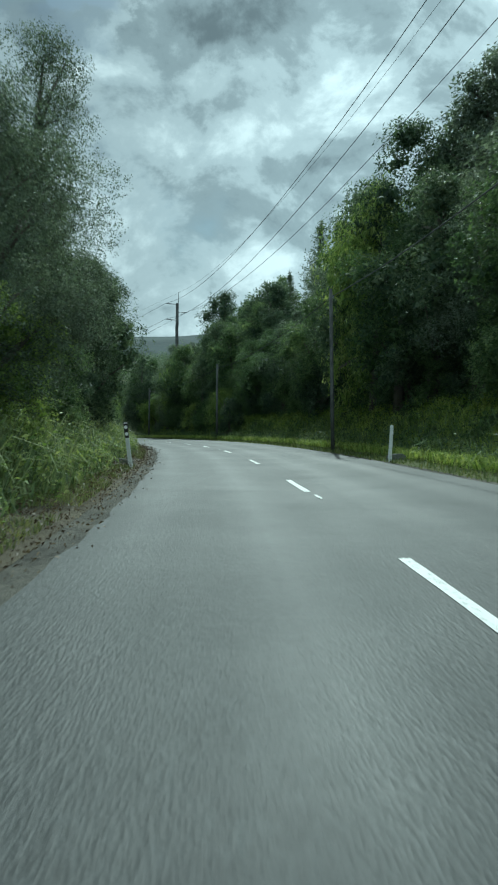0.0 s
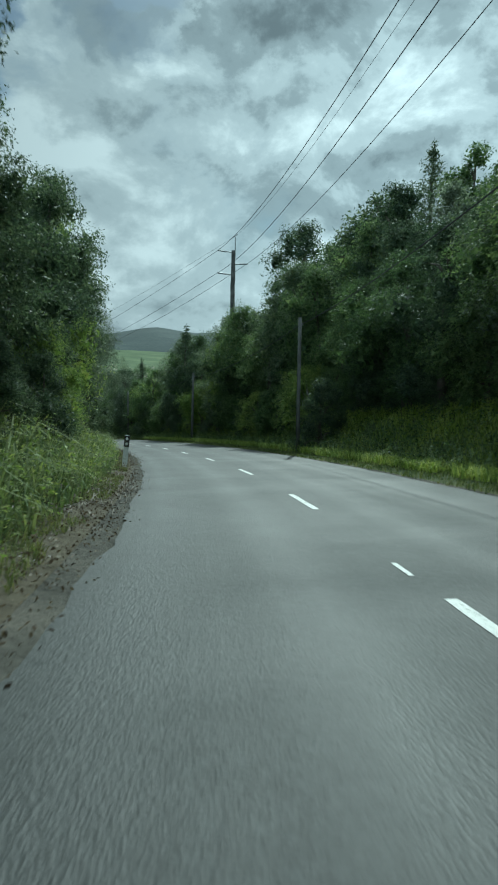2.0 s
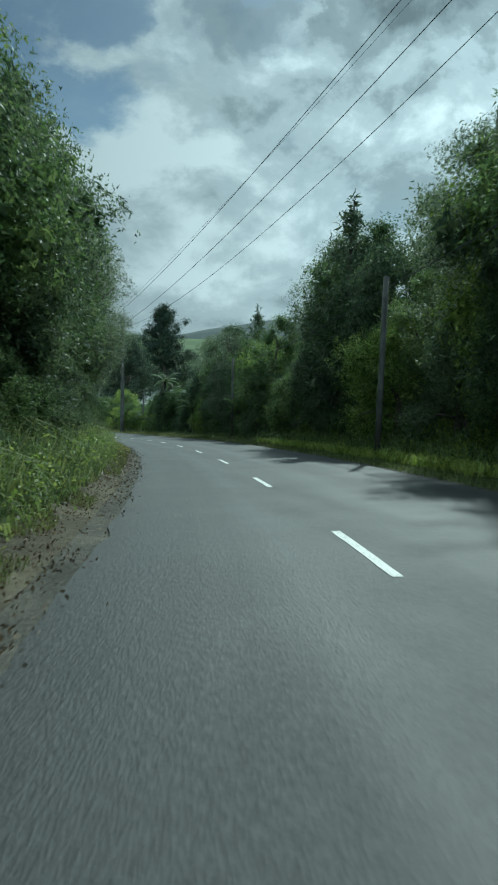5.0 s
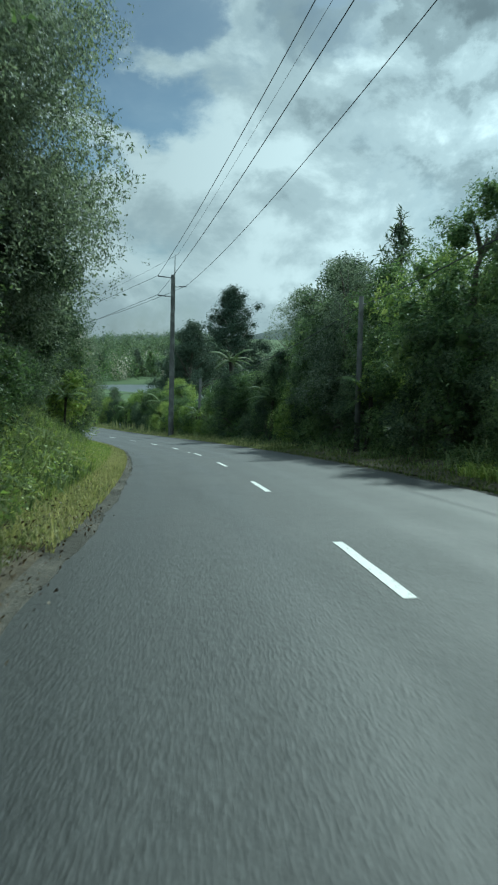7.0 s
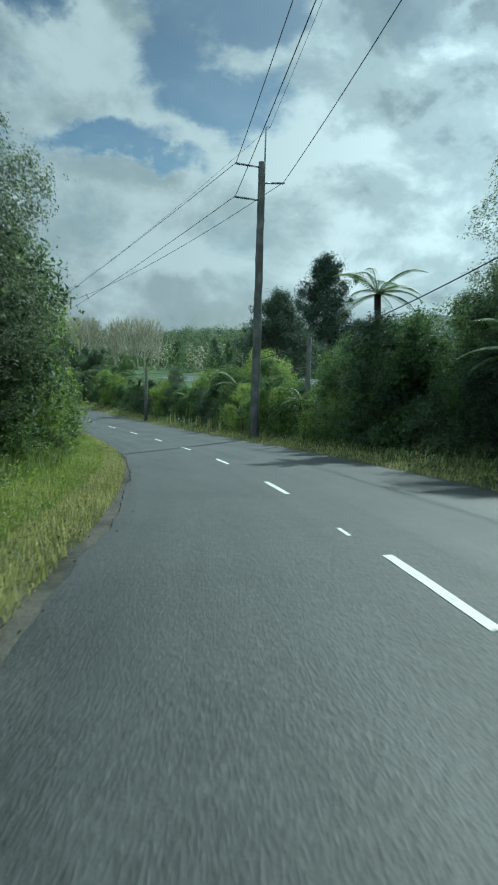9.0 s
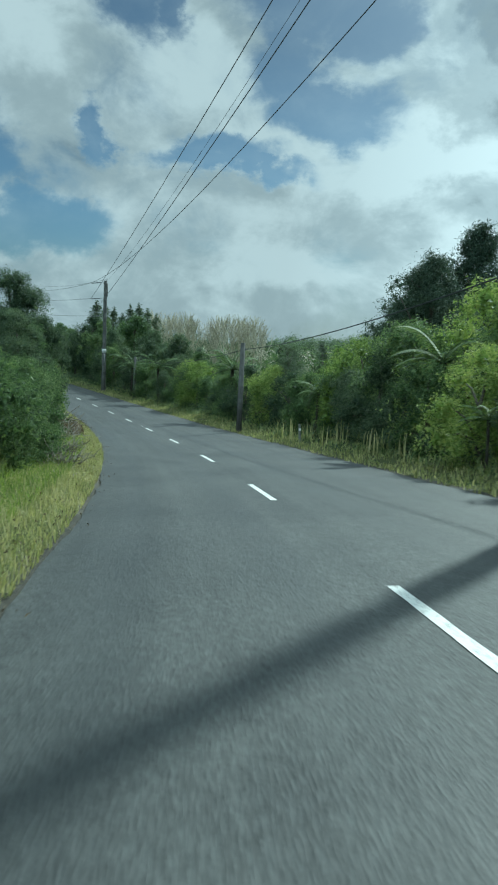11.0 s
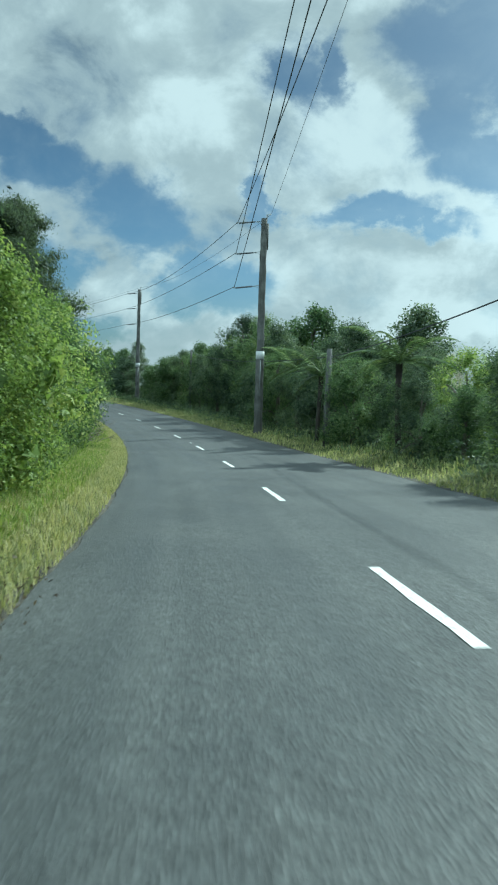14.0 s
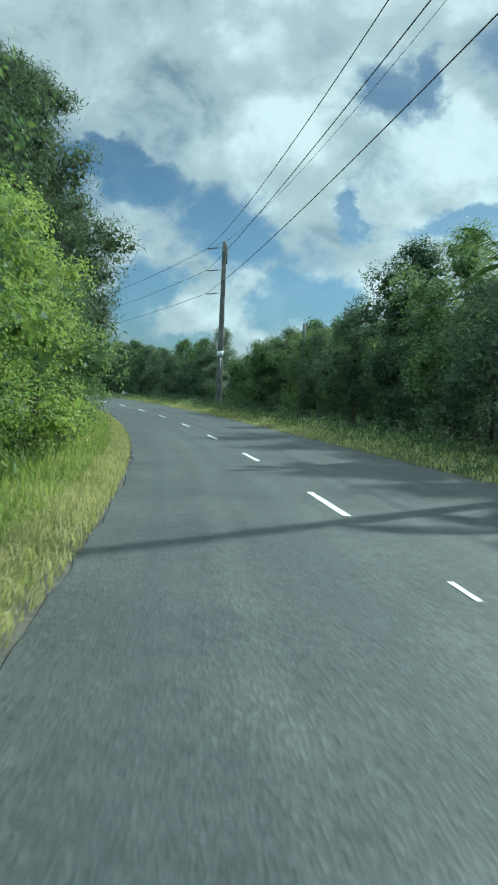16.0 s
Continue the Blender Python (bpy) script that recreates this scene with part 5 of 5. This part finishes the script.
marker_post(5.5, -3.92, "narrow white edge marker post with a black two-eyed panel, leaning", 0.125, 1.36, -7.0)
marker_post(43.1, -3.98, "broad white edge marker post with a black two-eyed panel, leaning", 0.20, 1.22, 5.0)
marker_post(7.3, 4.42, "white edge marker post on the mown verge", 0.12, 1.2, 1.0, False)
marker_post(186.0, 5.2, "weathered grey edge marker post half hidden in tall grass", 0.11, 1.2, -4.0, False, 0.40, WEATHERED)
culvert_headwall(5.8, -4.3, 0.85, "low mossy concrete culvert end at the foot of a marker post")
culvert_headwall(7.6, 4.75, 0.7, "low mossy concrete culvert end in the short grass")


# ---------------------------------------------------------------- cut branches beside the road
def brush_pile():
    rng = np.random.default_rng(91)
    base = tagged(new("brush_pile"), "heap of cut brown branches and dead leaves on the verge", "brush pile")
    origin = on_land(196.5, -5.4)
    for i in range(230):
        s, o = rng.uniform(190, 202.5), rng.uniform(-7.2, -4.9)
        hump = 1.25 * math.exp(-((s - 196.5) / 5) ** 4) * math.exp(-((o + 6.0) / 1.5) ** 2)
        a = np.array(on_land(s, o)) - np.array(origin) + [0, 0, rng.uniform(0, hump)]
        d = rng.normal(0, 1, 3)
        d[2] = abs(d[2]) * 0.35
        d /= np.linalg.norm(d)
        ln = rng.uniform(0.5, 1.6)
        r = rng.uniform(0.010, 0.05)
        b = a + d * ln * 0.5 + rng.normal(0, 0.06, 3)
        v, f = tube([a, b, a + d * ln], [r, r * 0.8, r * 0.35], 5, False)
        part("branch", mesh_of("branch", v, f, DEAD), base)
    s, o = rng.uniform(190, 202.5, 12000), rng.uniform(-7.4, -4.2, 12000)
    hump = 1.0 * np.exp(-((s - 196.5) / 5) ** 4) * np.exp(-((o + 6.0) / 1.5) ** 2)
    pl = spot(s, o, rise(s, o) + rng.uniform(0.0, 1, 12000) ** 0.6 * hump + 0.04) - np.array(origin)
    v, f = leaf_quads(rng, pl, np.tile([0, 0, 1.0], (12000, 1)), 0.13, 0.5, 0.9)
    tagged(part("mulch", mesh_of("mulch", v, f, DEAD_LEAF), base), kind="stuff")
    base.location = origin


brush_pile()


def dead_shrub(s, off, height, seed, label):
    """A leafless shrub: forked pale branches, each thinning to crooked twigs."""
    rng = np.random.default_rng(seed)
    base = tagged(new("dead_shrub"), label, "shrub")
    for i in range(22):
        a = rng.uniform(0, 2 * math.pi)
        p = Vector((rng.normal(0, 0.15), rng.normal(0, 0.15), -0.05))
        d = Vector((math.cos(a), math.sin(a), rng.uniform(0.25, 1.3))).normalized()
        ln = height * rng.uniform(0.6, 1.15)
        pts = [p]
        for j in range(5):
            pts.append(pts[-1] + (d + Vector(rng.normal(0, 0.28, 3))).normalized() * ln / 5)
        pile = Pile().add(tube(pts, [0.022 * (1 - 0.15 * j) for j in range(6)], 5, False))
        for j in range(6):
            q = pts[rng.integers(2, 6)]
            e = q + (d + Vector(rng.normal(0, 0.7, 3))).normalized() * ln * rng.uniform(0.15, 0.4)
            pile.add(tube([q, q.lerp(e, 0.5) + Vector(rng.normal(0, 0.03, 3)), e], [0.010, 0.008, 0.004], 4, False))
        part("branch", mesh_of("branch", pile.v, pile.f, DEAD), base)
    base.location = on_land(s, off)
    return base


dead_shrub(239.5, -5.5, 1.5, 131, "dead leafless shrub with pale crooked branches")
dead_shrub(241.5, -5.6, 1.3, 132, "dead leafless shrub with pale crooked branches")
dead_shrub(174.0, -4.7, 0.9, 134, "fallen dry branch tangle at the grass edge")
dead_shrub(178.5, -4.9, 1.0, 135, "fallen dry branch tangle at the grass edge")
dead_shrub(187.5, -5.2, 1.2, 133, "fallen dry branch tangle at the grass edge")


# ---------------------------------------------------------------- grass and low growth
def grass(name, count, s_range, off_range, length, mat, seed, label, bend=0.5, width=0.035, clump=0.0):
    rng = np.random.default_rng(seed)
    s, o = rng.uniform(*s_range, count), rng.uniform(*off_range, count)
    if clump:
        keep = np.array([noise.noise(Vector((a * 0.5, b * 0.9, seed))) for a, b in zip(s, o)]) > -clump
        s, o = s[keep], o[keep]
    clear = (s > 189.5) & (s < 203) & (o < -4.4)
    s, o = s[~clear], o[~clear]
    n = len(s)
    p = spot(s, o, rise(s, o))
    a = rng.uniform(0, 2 * np.pi, n)
    d = np.stack([np.cos(a), np.sin(a), np.zeros(n)], 1)
    side = np.stack([-np.sin(a), np.cos(a), np.zeros(n)], 1)
    ln = (length * rng.uniform(0.45, 1.25, n))[:, None]
    up = np.array([0, 0, 1.0])
    w = width * rng.uniform(0.6, 1.3, n)[:, None]
    k = bend * rng.uniform(0.4, 1.4, n)[:, None]
    mid = p + up * ln * 0.6 + d * ln * k * 0.3
    tip = p + up * ln * (1.0 - 0.4 * k) + d * ln * k
    v = np.stack([p - side * w, mid - side * w * 0.7, tip, mid + side * w * 0.7, p + side * w], 1).reshape(-1, 3)
    f = np.arange(5 * n).reshape(n, 5)
    tagged(new(name, mesh_of(name, v, f, mat)), label, "grass", kind="stuff")


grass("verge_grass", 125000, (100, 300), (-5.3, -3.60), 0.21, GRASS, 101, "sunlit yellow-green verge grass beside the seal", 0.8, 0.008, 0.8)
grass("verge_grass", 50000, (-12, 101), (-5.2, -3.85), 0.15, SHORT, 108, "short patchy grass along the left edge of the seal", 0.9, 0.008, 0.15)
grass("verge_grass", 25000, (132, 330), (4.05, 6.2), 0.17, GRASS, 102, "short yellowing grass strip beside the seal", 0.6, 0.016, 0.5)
grass("verge_grass", 24000, (-10, 134), (4.15, 6.2), 0.16, SHORT, 120, "short grass at the foot of the bank, coloured darker for shade", 0.8, 0.014, 0.35)
grass("verge_grass", 95000, (104, 300), (-7.0, -4.3), 0.28, LIME, 117, "soft bright green grass inside the verge", 0.8, 0.009, 0.4)
grass("tall_grass", 16000, (95, 300), (-7.2, -5.4), 0.55, LUSH, 103, "tall rank green grass against the bushes", 0.7, 0.02, 0.1)
grass("tall_grass", 13000, (110, 330), (5.4, 7.2), 0.38, LUSH, 104, "rank grass at the foot of the bushes", 1.0, 0.02, 0.1)
grass("bank_grass", 60000, (-12, 110), (5.0, 8.8), 0.45, LIME, 105, "drooping long grass covering the cut bank", 1.0, 0.022, 0.35)
grass("bank_grass", 22000, (-12, 112), (-7.0, -4.3), 0.45, LUSH, 106, "drooping long grass covering the left cut bank", 1.0, 0.022, 0.35)
grass("bank_grass", 12000, (-12, 112), (-6.4, -4.7), 0.95, LUSH, 109, "long arching grass hanging over the left bank", 1.3, 0.018, 0.3)
grass("bank_grass", 8000, (-12, 112), (5.6, 7.6), 0.95, LUSH, 110, "long arching grass hanging over the cut bank", 1.3, 0.018, 0.3)
grass("seed_heads", 150, (175, 191), (4.9, 6.0), 0.95, GRASS, 107, "tall pale seed heads standing above the grass", 0.25, 0.022, 0.1)


def undergrowth(name, count, s_range, off_range, size, mat, seed, label, height=0.5):
    rng = np.random.default_rng(seed)
    hubs = count // 9
    s, o = rng.uniform(*s_range, hubs), rng.uniform(*off_range, hubs)
    lift = rng.uniform(0, height, hubs) * (0.4 + 0.6 * rng.random(hubs))
    s, o, lift = np.repeat(s, 9) + rng.normal(0, 0.16, hubs * 9), np.repeat(o, 9) + rng.normal(0, 0.16, hubs * 9), np.repeat(lift, 9) + rng.normal(0, 0.1, hubs * 9)
    p = spot(s, o, rise(s, o) + np.abs(lift) + 0.03)
    v, f = leaf_quads(rng, p, np.tile([0, 0, 0.9], (len(p), 1)), size, 0.5, 0.6, 0.2)
    tagged(new(name, mesh_of(name, v, f, mat)), label, "undergrowth", kind="stuff")


undergrowth("undergrowth", 36000, (-12, 130), (5.6, 9.5), 0.13, LEAF_MID, 111, "low leafy growth and ferns on the cut bank", 0.9)
undergrowth("undergrowth", 52000, (-12, 112), (-8.0, -4.4), 0.10, LEAF_LIGHT, 112, "low leafy growth on the left bank", 0.9)
undergrowth("undergrowth", 14000, (130, 330), (6.0, 8.0), 0.15, LEAF_DARK, 113, "low leafy growth under the bushes", 0.7)
undergrowth("undergrowth", 6000, (92, 138), (-6.4, -4.4), 0.075, LEAF_LIGHT, 118, "leafy weeds spilling over the verge", 0.28)
undergrowth("undergrowth", 14000, (132, 330), (-8.0, -5.8), 0.14, LEAF_LIGHT, 114, "low bright leafy growth under the bushes", 0.7)


def fallen_sticks(s0, s1, o0, o1, count, seed, label):
    rng = np.random.default_rng(seed)
    base = tagged(new("fallen_sticks"), label, "sticks")
    mid = on_land((s0 + s1) / 2, (o0 + o1) / 2)
    for i in range(count):
        s, o = rng.uniform(s0, s1), rng.uniform(o0, o1)
        a = on_land(s, o) - mid + Vector((0, 0, 0.03))
        h = heading(s) + rng.normal(0.25, 0.3)
        ln = rng.uniform(0.2, 0.7)
        d = Vector((-math.sin(h), math.cos(h), rng.uniform(-0.02, 0.12)))
        side = Vector(rng.normal(0, 0.05, 3))
        v, f = tube([a, a + d * ln * 0.5 + side, a + d * ln], [0.014, 0.011, 0.005], 5, False)
        part("stick", mesh_of("stick", v, f, DEAD), base)
    base.location = mid
    return base


fallen_sticks(26.5, 34.0, -4.7, -3.55, 130, 141, "dry fallen sticks scattered along the seal edge")
fallen_sticks(3.0, 9.0, -4.4, -3.75, 36, 142, "dry fallen sticks scattered along the seal edge")
fallen_sticks(80.0, 86.0, -4.4, -3.75, 40, 143, "dry fallen sticks scattered along the seal edge")
fallen_sticks(170.5, 178.0, -5.0, -3.65, 60, 145, "dry fallen sticks scattered along the seal edge")
fallen_sticks(184.0, 190.0, -4.4, -3.75, 36, 144, "dry fallen sticks scattered along the seal edge")
undergrowth("fallen_twigs", 11000, (-12, 104), (-4.7, -3.4), 0.055, DEAD_LEAF, 116, "dry twigs and leaves swept to the edge of the seal", 0.02)
undergrowth("leaf_litter", 6000, (-12, 210), (-4.2, -3.5), 0.045, DEAD_LEAF, 115, "brown fallen leaves and twigs along the seal", 0.02)
undergrowth("leaf_litter", 5000, (196, 209), (-5.3, -3.6), 0.05, DEAD_LEAF, 119, "brown leaves and chips raked out beside the brush pile", 0.06)
fallen_sticks(197.0, 208.0, -5.2, -3.7, 90, 146, "dry fallen sticks scattered beside the brush pile")
